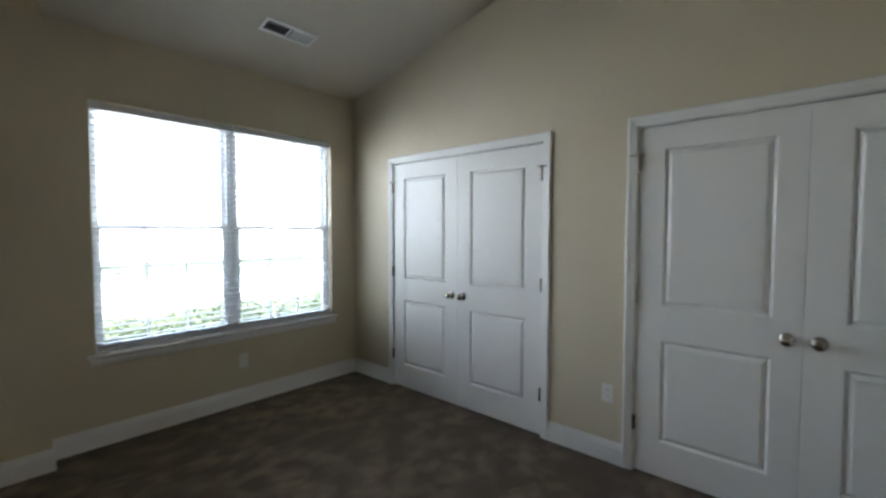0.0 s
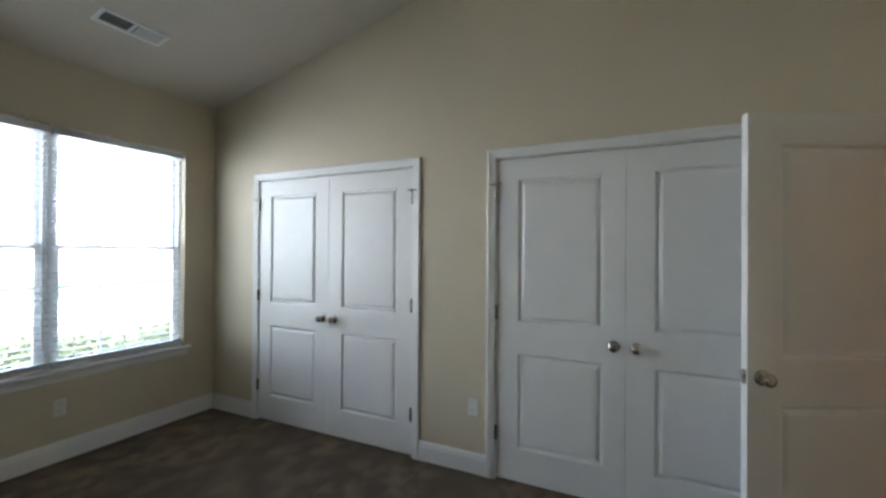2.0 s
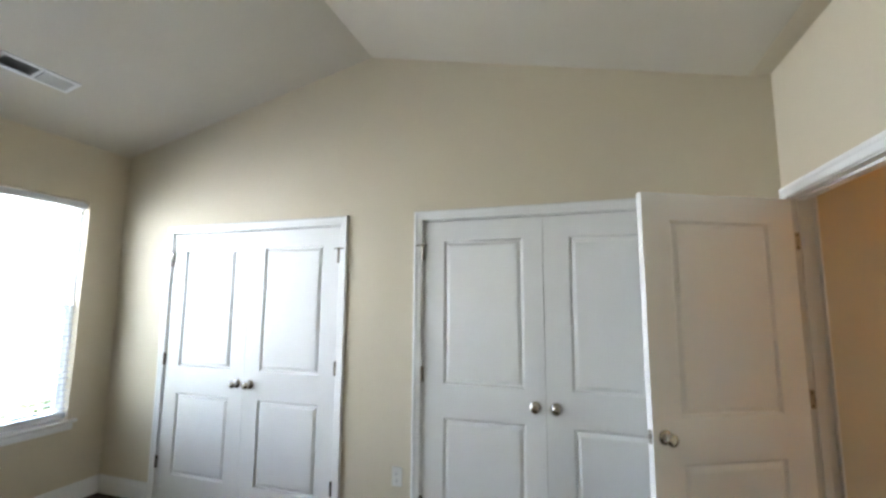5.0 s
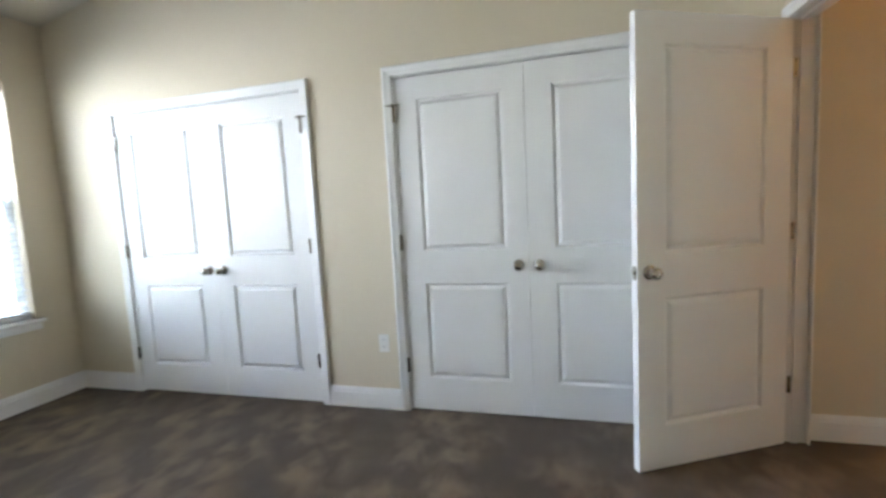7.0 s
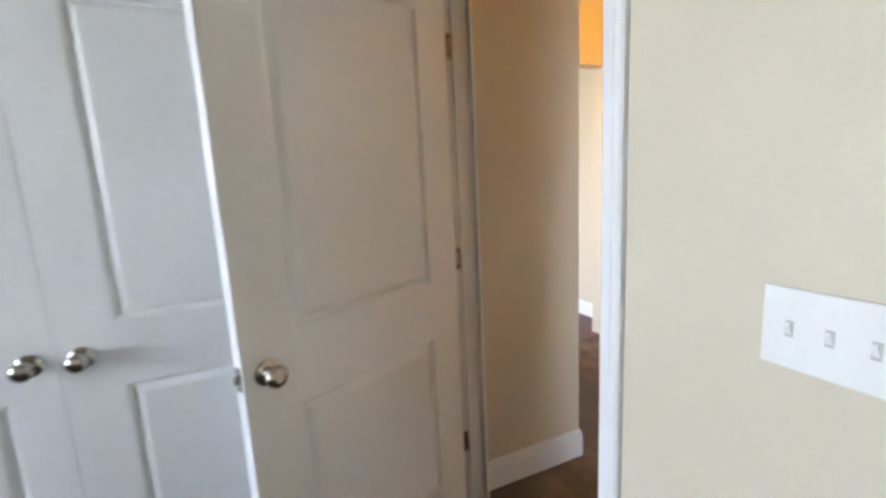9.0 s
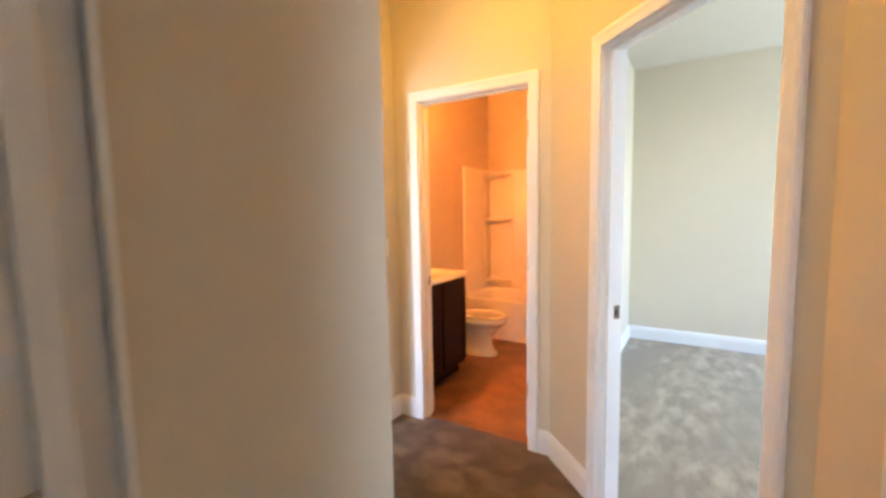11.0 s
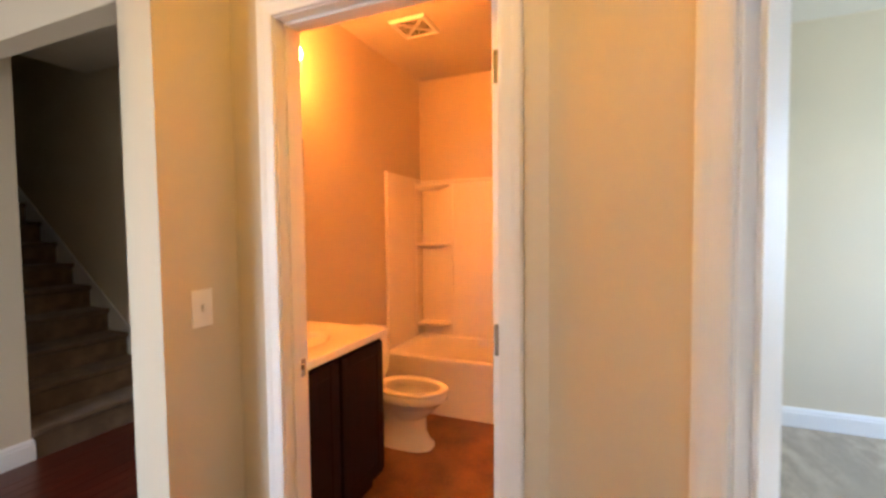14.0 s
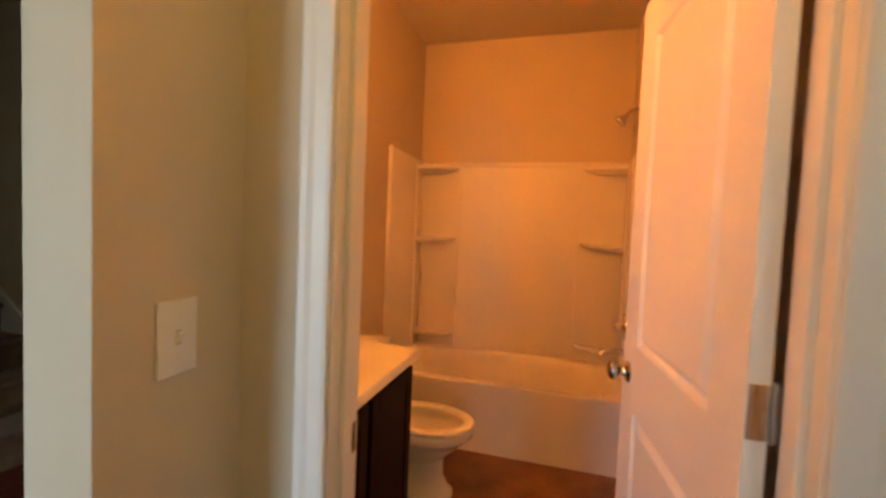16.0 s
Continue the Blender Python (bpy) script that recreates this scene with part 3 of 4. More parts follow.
def jamb_hinge(m):
    """The half of a butt hinge that is screwed to the jamb."""
    ob = thing("jamb_hinge", "nickel hinge plate on the door jamb", "hinge", m)
    bm = bmesh.new()
    soft_box(bm, -0.016, -0.0026, -0.044, 0.016, 0, 0.044, 0.001, 1)
    part("plate", bm, NICKEL, ob)
    for x, z in ((-0.006, -0.030), (0.006, 0.0), (-0.006, 0.030)):
        bm = bmesh.new()
        lathe(bm, [(0.0042, 0), (0.0042, 0.0008), (0, 0.0010)], Matrix.Translation((x, -0.0026, z)) @ pose(0, 0, 0, 90), 10)
        part("screw", bm, DARK, ob)


for z in (0.30, 1.065, 1.83):
    jamb_hinge(pose(4.755, -EA, z))

# ---- window of the first bedroom ----
WY0, WY1 = WIN_Y
WZ0, WZ1 = WIN_Z
MID = (WY0 + WY1) / 2


def window_unit(parent, y0, y1):
    """A double-hung unit: frame, two sashes with grids, panes."""
    bm = bmesh.new()
    f = 0.022
    for b in ((y0, WZ0, y0 + f, WZ1), (y1 - f, WZ0, y1, WZ1), (y0 + f, WZ0, y1 - f, WZ0 + f), (y0 + f, WZ1 - f, y1 - f, WZ1)):
        box(bm, -0.140, b[0], b[1], -0.062, b[2], b[3])
    part("window_frame", bm, VINYL, parent)
    rail = 1.462
    for x, z0, z1 in ((-0.118, rail - 0.018, WZ1 - f), (-0.088, WZ0 + f, rail + 0.018)):
        a, b, s = y0 + f, y1 - f, 0.033
        bm = bmesh.new()
        for q in ((a, z0, a + s, z1), (b - s, z0, b, z1), (a + s, z0, b - s, z0 + s), (a + s, z1 - s, b - s, z1)):
            box(bm, x - 0.014, q[0], q[1], x + 0.014, q[2], q[3])
        sash = part("sash", bm, VINYL, parent)
        for i in (1, 2):
            y = a + s + (b - a - 2 * s) * i / 3
            z = z0 + s + (z1 - z0 - 2 * s) * i / 3
            bm = bmesh.new()
            box(bm, x - 0.005, y - 0.008, z0 + s, x + 0.004, y + 0.008, z1 - s)
            part("muntin", bm, VINYL, sash)
            bm = bmesh.new()
            box(bm, x - 0.004, a + s, z - 0.008, x + 0.005, b - s, z + 0.008)
            part("muntin", bm, VINYL, sash)
        bm = bmesh.new()
        box(bm, x - 0.003, a + s, z0 + s, x - 0.001, b - s, z1 - s)
        pane = part("pane", bm, GLASS, sash)
        pane.visible_shadow = False


win = thing("window_1", "wide white vinyl twin double-hung window", "window", kind="structure")
window_unit(win, WY0, MID - 0.012)
window_unit(win, MID + 0.012, WY1)
bm = bmesh.new()
box(bm, -0.138, MID - 0.012, WZ0, -0.055, MID + 0.012, WZ1)
part("mullion", bm, VINYL, win)

bm = bmesh.new()
prism(bm, [(-0.062, WZ0 - 0.001), (0.040, WZ0 - 0.001), (0.046, WZ0 + 0.006), (0.046, WZ0 + 0.016), (0.038, WZ0 + 0.024), (-0.062, WZ0 + 0.024)], "y", WY0, WY1)
box(bm, 0.001, WY0 - 0.045, WZ0 - 0.001, 0.040, WY0, WZ0 + 0.022)
box(bm, 0.001, WY1, WZ0 - 0.001, 0.040, WY1 + 0.045, WZ0 + 0.022)
structure("window_sill", bm, WHITE, "white painted window stool")
bm = bmesh.new()
prism(bm, [(0.0, WZ0 - 0.058), (0.012, WZ0 - 0.054), (0.017, WZ0 - 0.030), (0.014, WZ0 - 0.012), (0.018, WZ0 - 0.002), (0.0, WZ0 - 0.002)], "y", WY0 - 0.030, WY1 + 0.030)
structure("trim_window_apron", bm, WHITE, "white apron moulding under the window stool")


def window_blind(y0, y1, bottom):
    """A lowered venetian blind with its slats open."""
    ob = thing("window_blind", "white horizontal slat blind lowered with slats open", "blind", group="window blinds")
    x = -0.030
    bm = bmesh.new()
    soft_box(bm, x - 0.028, y0, WZ1 - 0.060, x + 0.026, y1, WZ1 - 0.020, 0.003, 1)
    part("head_rail", bm, SLAT, ob)
    bm = bmesh.new()
    soft_box(bm, x - 0.025, y0 + 0.004, bottom, x + 0.025, y1 - 0.004, bottom + 0.020, 0.004, 1)
    part("bottom_rail", bm, SLAT, ob)
    for k in range(6):
        bm = bmesh.new()
        soft_box(bm, x - 0.025, y0 + 0.004, bottom + 0.0215 + 0.0048 * k, x + 0.025, y1 - 0.004, bottom + 0.0250 + 0.0048 * k, 0.001, 1)
        part("stacked_slat", bm, SLAT, ob)
    bm = bmesh.new()
    w = y1 - y0 - 0.008
    bow = [(-0.025, 0.0), (-0.012, 0.0025), (0.0, 0.0034), (0.012, 0.0025), (0.025, 0.0)]
    prism(bm, bow + [(u, v - 0.0022) for u, v in reversed(bow)], "y", -w / 2, w / 2)
    first = part("slat", bm, SLAT, ob)
    z = bottom + 0.075
    first.location = (x, (y0 + y1) / 2, z)
    while z < WZ1 - 0.10:
        z += 0.0445
        shared("slat", first.data, ob, pose(x + random.uniform(-0.001, 0.001), (y0 + y1) / 2, z, 0, random.uniform(-2.5, 2.5), 0))
    for k in (0.14, 0.5, 0.86):
        for dx in (-0.026, 0.026):
            bm = bmesh.new()
            y = y0 + (y1 - y0) * k
            box(bm, x + dx - 0.0007, y - 0.0007, bottom + 0.02, x + dx + 0.0007, y + 0.0007, WZ1 - 0.060)
            part("ladder_cord", bm, SLAT, ob)


window_blind(WY0 + 0.010, MID - 0.006, WZ0 + 0.030)
window_blind(MID + 0.006, WY1 - 0.010, WZ0 + 0.030)

# ---- plates on the walls ----


def outlet(m, label="white duplex outlet on the beige wall"):
    ob = thing("wall_outlet", label, "outlet", m, "wall outlets")
    bm = bmesh.new()
    soft_box(bm, -0.035, -0.005, -0.058, 0.035, 0, 0.058, 0.0025, 2)
    part("cover_plate", bm, PLATE, ob)
    for z in (-0.020, 0.020):
        bm = bmesh.new()
        soft_box(bm, -0.016, -0.0065, z - 0.014, 0.016, -0.004, z + 0.014, 0.001, 1)
        face = part("receptacle", bm, PLATE, ob)
        # slots are solid dark blocks, coloured like the shade inside
        bm = bmesh.new()
        box(bm, -0.008, -0.0071, z - 0.003, -0.006, -0.006, z + 0.007)
        box(bm, 0.006, -0.0071, z - 0.003, 0.008, -0.006, z + 0.006)
        lathe(bm, [(0.0024, 0), (0.0024, 0.0006), (0, 0.0007)], Matrix.Translation((0, -0.0065, z - 0.008)) @ pose(0, 0, 0, 90), 8)
        part("slot", bm, DARK, face, "slot shade as dark blocks")
    return ob


def wall_switch(m, gangs, label):
    ob = thing("light_switch", label, "light switch", m)
    half = 0.035 + 0.023 * (gangs - 1)
    bm = bmesh.new()
    soft_box(bm, -half, -0.005, -0.058, half, 0, 0.058, 0.0025, 2)
    part("cover_plate", bm, PLATE, ob)
    for g in range(gangs):
        x = (g - (gangs - 1) / 2) * 0.046
        bm = bmesh.new()
        prism(bm, [(-0.005, -0.008), (-0.005, 0.008), (-0.012, 0.010), (-0.013, 0.005), (-0.006, -0.007)], "x", x - 0.0035, x + 0.0035)
        part("toggle", bm, PLATE, ob)
        # thin greyer block: the toggle slot's shade as a colour
        bm = bmesh.new()
        box(bm, x - 0.0052, -0.0053, -0.0115, x + 0.0052, -0.0049, 0.0115)
        part("slot", bm, material("switch_slot_shade", (0.52, 0.49, 0.44), 0.6), ob)
        for z in (-0.030, 0.030):
            bm = bmesh.new()
            lathe(bm, [(0.0032, 0), (0.0030, 0.0008), (0, 0.0011)], Matrix.Translation((x, -0.005, z)) @ pose(0, 0, 0, 90), 10)
            part("screw", bm, PLATE, ob)
    return ob


outlet(pose(2.580, 0, 0.432))
outlet(pose(0, -1.133, 0.364, 0, 0, 90))
outlet(pose(BX, -1.87, 0.41, 0, 0, -90), "white duplex outlet in the second bedroom")
wall_switch(pose(4.72, -1.215, 1.142, 0, 0, -90), 3, "white triple toggle switch plate beside the doorway")
wall_switch(pose(6.737, SW_Y, 1.148), 1, "white single toggle switch on the hall wall")


def ceiling_register(m, length, width, label):
    """A louvred supply grille; local z points down out of the ceiling."""
    ob = thing("ceiling_vent", label, "vent", m)
    bm = bmesh.new()
    f = 0.024
    l, w = length / 2, width / 2
    for a, b, c, d in ((-l, -w, l, -w + f), (-l, w - f, l, w), (-l, -w + f, -l + f, w - f), (l - f, -w + f, l, w - f), (-0.010, -w + f, 0.010, w - f)):
        soft_box(bm, a, b, 0, c, d, 0.010, 0.002, 1)
    part("frame", bm, WHITE, ob)
    # dark sheet in place of the shaded duct
    bm = bmesh.new()
    box(bm, -l + f, -w + f, -0.002, l - f, w - f, 0.0005)
    part("backing", bm, DARK, ob, "dark sheet for the shade behind the louvres")
    for side, tilt in ((-1, 38), (1, -38)):
        bm = bmesh.new()
        for k in range(10):
            y = -w + f + (2 * w - 2 * f) * (k + 0.5) / 10
            vs = box(bm, -l / 2 + 0.020, -0.006, -0.0005, l / 2 - 0.020, 0.006, 0.0005)
            bmesh.ops.transform(bm, matrix=Matrix.Translation((side * l / 2, y, 0.005)) @ pose(0, 0, 0, tilt), verts=vs)
        part("louvres", bm, WHITE, ob)
    return ob


slope = math.degrees(math.atan(SLOPE))
ceiling_register(pose(0.617, -1.03, EAVE + SLOPE * 0.617, 0, 180 - slope, 0) @ pose(0, 0, 0, 0, 0, 90), 0.40, 0.15, "white louvred air register on the sloped ceiling")


def fan_grille(m, size, label):
    """A square fan cover with four triangular louvred fields; local z points down out of the ceiling."""
    ob = thing("exhaust_fan", label, "exhaust fan", m)
    h = size / 2
    bm = bmesh.new()
    rings = [[bm.verts.new((x * k, y * k, z)) for x, y in ((-h, -h), (h, -h), (h, h), (-h, h))] for k, z in ((1.0, 0.0), (1.0, 0.008), (0.94, 0.020), (0.86, 0.020), (0.84, 0.014), (0.0001, 0.014))]
    skin(bm, rings)
    part("cover", bm, WHITE, ob)
    for turn in range(4):
        field = Matrix.Rotation(math.pi / 2 * turn, 4, "Z")
        # dark bars on the cover, painted shade for the slots
        bm = bmesh.new()
        for k in range(6):
            y = h * (0.20 + 0.10 * k)
            half = y - 0.016
            vs = box(bm, -half, y - 0.0035, 0.0143, half, y + 0.0035, 0.0152)
            bmesh.ops.transform(bm, matrix=field, verts=vs)
        part("louvre_slots", bm, DARK, ob, "triangular set of dark bars for slot shade")
    return ob


fan_grille(pose(8.42, 1.20, BATH_H, 180, 0, 0), 0.26, "square white bathroom exhaust fan grille on the ceiling")

# ---- hall ceiling light ----
lamp = thing("ceiling_light", "lit warm flush-mount hall ceiling light", "ceiling light", pose(6.14, 0.30, HALL_H, 180))
bm = bmesh.new()
lathe(bm, [(0, 0), (0.15, 0), (0.155, 0.012), (0.145, 0.025), (0, 0.025)])
part("base", bm, NICKEL, lamp, "", 40)
bm = bmesh.new()
lathe(bm, [(0.138, 0.026), (0.13, 0.055), (0.10, 0.082), (0.05, 0.097), (0, 0.10)])
part("globe", bm, glowing_material("lit_hall_globe", WARM, 4.3), lamp, "glowing warm glass bowl", 60)

# ---- bathroom ----
VX0, VX1, VY0 = BATH_X + T + 0.005, 7.755, 1.070
VTOP = 0.868
vanity = thing("vanity_cabinet", "dark espresso wooden vanity cabinet with two doors", "cabinet")
bm = bmesh.new()
box(bm, VX0, VY0 + 0.022, 0.10, VX1 - 0.012, BATH_N - 0.002, VTOP - 0.034)
box(bm, VX0, VY0 + 0.085, 0.0, VX1 - 0.012, BATH_N - 0.002, 0.10)
part("body", bm, ESPRESSO, vanity)
half = (VX1 - 0.012 - VX0) / 2
for k in range(2):
    a = VX0 + half * k + 0.012
    b = VX0 + half * (k + 1) - 0.012
    z0, z1, s = 0.13, VTOP - 0.06, 0.055
    bm = bmesh.new()
    box(bm, a + s - 0.004, VY0 + 0.006, z0 + s - 0.004, b - s + 0.004, VY0 + 0.0215, z1 - s + 0.004)
    cabinet_door = part("cabinet_door", bm, ESPRESSO, vanity)
    for name, q in (("stile", (a, z0, a + s, z1)), ("stile", (b - s, z0, b, z1)), ("rail", (a + s, z0, b - s, z0 + s)), ("rail", (a + s, z1 - s, b - s, z1))):
        bm = bmesh.new()
        soft_box(bm, q[0], VY0 + 0.002, q[1], q[2], VY0 + 0.021, q[3], 0.002, 1)
        part(name, bm, ESPRESSO, cabinet_door)

top = thing("sink_countertop", "glossy off-white cultured marble sink top with backsplash", "countertop")
bm = bmesh.new()
cx, cy = (VX0 + VX1) / 2, VY0 + 0.28
outer = [(VX0 - 0.003, VY0 - 0.015), (VX1 + 0.012, VY0 - 0.015), (VX1 + 0.012, BATH_N - 0.002), (VX0 - 0.003, BATH_N - 0.002)]
seg = 32
rim = [(cx + 0.205 * math.cos(2 * math.pi * i / seg), cy + 0.155 * math.sin(2 * math.pi * i / seg)) for i in range(seg)]


def edge_point(px, py):
    """The point of the slab's outline that lies outward of a rim point."""
    dx, dy = px - cx, py - cy
    ts = []
    for lim, c, d in ((outer[0][0], cx, dx), (outer[1][0], cx, dx), (outer[0][1], cy, dy), (outer[2][1], cy, dy)):
        if abs(d) > 1e-9 and (lim - c) / d > 0:
            ts.append((lim - c) / d)
    k = min(ts)
    return cx + dx * k, cy + dy * k


rings = [[bm.verts.new((*edge_point(*p), VTOP - 0.033)) for p in rim], [bm.verts.new((*edge_point(*p), VTOP - 0.004)) for p in rim]]
rings.append([bm.verts.new((cx + (edge_point(*p)[0] - cx) * 0.992, cy + (edge_point(*p)[1] - cy) * 0.992, VTOP)) for p in rim])
for k, dz in ((1.06, 0.0), (1.0, -0.004), (0.95, -0.018), (0.85, -0.06), (0.65, -0.105), (0.35, -0.128), (0.10, -0.134)):
    rings.append([bm.verts.new((cx + (p[0] - cx) * k, cy + (p[1] - cy) * k, VTOP + dz)) for p in rim])
skin(bm, rings)
bm.faces.new(rings[-1])
bm.faces.new(rings[0])
part("slab", bm, MARBLE, top, "", 35)
bm = bmesh.new()
soft_box(bm, VX0, BATH_N - 0.022, VTOP - 0.002, VX1 + 0.008, BATH_N - 0.001, VTOP + 0.098, 0.004, 2)
part("backsplash", bm, MARBLE, top, "", 35)
bm = bmesh.new()
lathe(bm, [(0.021, 0), (0.021, 0.003), (0.014, 0.004), (0.012, 0.001), (0, 0.001)], Matrix.Translation((cx, cy, VTOP - 0.1335)), 20)
part("drain", bm, CHROME, top, "chrome drain ring", 40)

mirror = thing("wall_mirror", "frameless wall mirror above the vanity", "mirror")
bm = bmesh.new()
box(bm, VX0 + 0.03, BATH_N - 0.007, 0.985, 7.818, BATH_N - 0.001, 1.92)
part("mirror_glass", bm, MIRROR, mirror)
for z in (0.985, 1.92):
    for x in (7.15, 7.65):
        bm = bmesh.new()
        soft_box(bm, x - 0.010, BATH_N - 0.010, z - 0.010, x + 0.010, BATH_N - 0.0005, z + 0.010, 0.002, 1)
        part("clip", bm, CHROME, mirror)

light = thing("vanity_light", "lit three-bulb vanity light bar above the mirror", "wall lamp")
bm = bmesh.new()
soft_box(bm, 7.08, BATH_N - 0.026, 2.165, 7.72, BATH_N - 0.001, 2.245, 0.006, 2)
part("back_bar", bm, NICKEL, light)
for x in (7.15, 7.40, 7.65):
    bm = bmesh.new()
    soft_box(bm, x - 0.011, BATH_N - 0.105, 2.190, x + 0.011, BATH_N - 0.024, 2.212, 0.005, 2)
    arm = part("arm", bm, NICKEL, light, "", 40)
    bm = bmesh.new()
    lathe(bm, [(0, 0), (0.022, 0), (0.027, 0.010), (0.027, 0.040), (0.020, 0.044), (0, 0.044)], Matrix.Translation((x, BATH_N - 0.105, 2.200)), 20)
    part("socket", bm, NICKEL, arm, "", 40)
    bm = bmesh.new()
    lathe(bm, [(0.0135, 0), (0.016, 0.016), (0.030, 0.042), (0.040, 0.068), (0.042, 0.090), (0.036, 0.112), (0.020, 0.127), (0, 0.131)], Matrix.Translation((x, BATH_N - 0.105, 2.242)), 20)
    part("bulb", bm, BULB, arm, "glowing warm pear-shaped bulb", 60)


def toilet():
    """Faces -y; local origin under the tank's back."""
    ob = thing("toilet", "white ceramic toilet with open lid beside the vanity", "toilet", pose(8.235, BATH_N - 0.010, 0) @ Matrix.Diagonal((0.93, 1.0, 0.925, 1.0)))
    bm = bmesh.new()
    rings = []
    for z, cy, rx, ry, p in ((0.0, -0.41, 0.112, 0.205, 2.8), (0.022, -0.41, 0.110, 0.202, 2.8), (0.045, -0.408, 0.096, 0.180, 2.5), (0.11, -0.405, 0.088, 0.158, 2.3), (0.20, -0.41, 0.088, 0.155, 2.2), (0.25, -0.41, 0.108, 0.175, 2.1), (0.30, -0.44, 0.150, 0.215, 2.1), (0.335, -0.455, 0.176, 0.240, 2.1), (0.345, -0.457, 0.186, 0.250, 2.1), (0.380, -0.458, 0.186, 0.250, 2.1), (0.390, -0.458, 0.178, 0.242, 2.1), (0.388, -0.465, 0.142, 0.196, 2.1), (0.362, -0.465, 0.138, 0.192, 2.1), (0.356, -0.465, 0.150, 0.205, 2.1), (0.30, -0.460, 0.142, 0.195, 2.0), (0.24, -0.45, 0.110, 0.150, 2.0), (0.17, -0.43, 0.075, 0.10, 2.0), (0.12, -0.42, 0.05, 0.06, 2.0)):
        rings.append([bm.verts.new(q) for q in oval(0, cy, rx, ry, z, 32, p)])
    skin(bm, rings)
    bm.faces.new(rings[0]), bm.faces.new(rings[-1])
    bowl = part("bowl", bm, CERAMIC, ob, "", 50)
    # water disc; its dark colour stands for the shaded bowl interior
    bm = bmesh.new()
    bm.faces.new([bm.verts.new(q) for q in oval(0, -0.445, 0.102, 0.137, 0.225, 32, 2.0)])
    part("water", bm, WATER, bowl, "still water in the bowl, coloured dark for the shade inside")
    bm = bmesh.new()
    soft_box(bm, -0.11, -0.26, 0.25, 0.11, -0.02, 0.395, 0.02, 3)
    part("tank_shelf", bm, CERAMIC, ob, "", 50)
    bm = bmesh.new()
    rings = []
    for z, k in ((0.394, 0.97), (0.398, 1.0), (0.410, 1.0), (0.416, 0.97), (0.417, 0.93)):
        rings.append([bm.verts.new(q) for q in oval(0, -0.458, 0.188 * k, 0.252 * k, z, 36, 2.15)])
    for z, k in ((0.416, 1.05), (0.408, 1.0), (0.394, 1.0)):
        rings.append([bm.verts.new(q) for q in oval(0, -0.468, 0.130 * k, 0.186 * k, z, 36, 2.15)])
    skin(bm, rings + [rings[0]])
    part("seat", bm, SEATPLASTIC, ob, "white oval toilet seat", 50)
    bm = bmesh.new()
    rings = []
    for y, k in ((0.0, 0.96), (-0.004, 1.0), (-0.014, 1.0), (-0.018, 0.95)):
        rings.append([bm.verts.new((p[0], y - 0.212 + 0.10 * (p[1] - 0.42), p[1])) for p in [(q[0], q[1]) for q in oval(0, 0.605, 0.182 * k, 0.195 * k, 0, 36, 2.2)]])
    skin(bm, rings)
    bm.faces.new(rings[0]), bm.faces.new(rings[-1])
    part("lid", bm, SEATPLASTIC, ob, "raised white toilet lid", 50)
    bm = bmesh.new()
    rings = []
    for z, rx, ry in ((0.385, 0.185, 0.080), (0.40, 0.195, 0.088), (0.55, 0.205, 0.092), (0.735, 0.212, 0.094), (0.738, 0.20, 0.085)):
        rings.append([bm.verts.new(q) for q in oval(0, -0.100, rx, ry, z, 36, 6)])
    skin(bm, rings)
    bm.faces.new(rings[0]), bm.faces.new(rings[-1])
    part("tank", bm, CERAMIC, ob, "", 50)
    bm = bmesh.new()
    rings = []
    for z, rx, ry in ((0.739, 0.214, 0.096), (0.742, 0.222, 0.101), (0.765, 0.222, 0.101), (0.775, 0.214, 0.094)):
        rings.append([bm.verts.new(q) for q in oval(0, -0.100, rx, ry, z, 36, 6)])
    skin(bm, rings)
    bm.faces.new(rings[0]), bm.faces.new(rings[-1])
    part("tank_lid", bm, CERAMIC, ob, "", 50)
    for x in (-0.07, 0.07):
        bm = bmesh.new()
        lathe(bm, [(0, 0), (0.014, 0), (0.013, 0.016), (0, 0.019)], Matrix.Translation((x, -0.238, 0.396)), 14)
        part("seat_hinge", bm, SEATPLASTIC, ob, "", 50)
    for x in (-0.098, 0.098):
        bm = bmesh.new()
        lathe(bm, [(0, 0), (0.012, 0), (0.011, 0.014), (0, 0.018)], Matrix.Translation((x, -0.33, 0.028)), 14)
        part("bolt_cap", bm, CERAMIC, ob, "", 50)


toilet()

TX0, TX1, TY0, TY1 = 8.68, BATH_E, BATH_S, BATH_N
RIM = 0.425
tub = thing("bathtub", "glossy white acrylic alcove bathtub with plain apron", "bathtub")
bm = bmesh.new()
my = (TY0 + TY1) / 2
hx, hy = (TX1 - TX0) / 2, (TY1 - TY0) / 2
rings = []
for z, ox, oy, k, p in ((0.0, 0.012, 0.002, 1.0, 40), (0.36, 0.012, 0.002, 1.0, 40), (0.385, 0.004, 0.002, 1.0, 40), (RIM - 0.006, 0.003, 0.002, 1.0, 40), (RIM, 0.008, 0.006, 1.0, 30), (RIM, 0.055, 0.075, 1.0, 7), (RIM - 0.008, 0.066, 0.090, 1.0, 6), (RIM - 0.05, 0.078, 0.11, 1.0, 5), (0.20, 0.10, 0.17, 1.0, 4.5), (0.11, 0.13, 0.22, 1.0, 4), (0.085, 0.17, 0.28, 1.0, 3.5)):
    rings.append([bm.verts.new(q) for q in oval((TX0 + TX1) / 2, my, hx - ox, hy - oy, z, 64, p)])
basin = bmesh.new()
copy = [[basin.verts.new(v.co) for v in ring] for ring in rings[4:]]
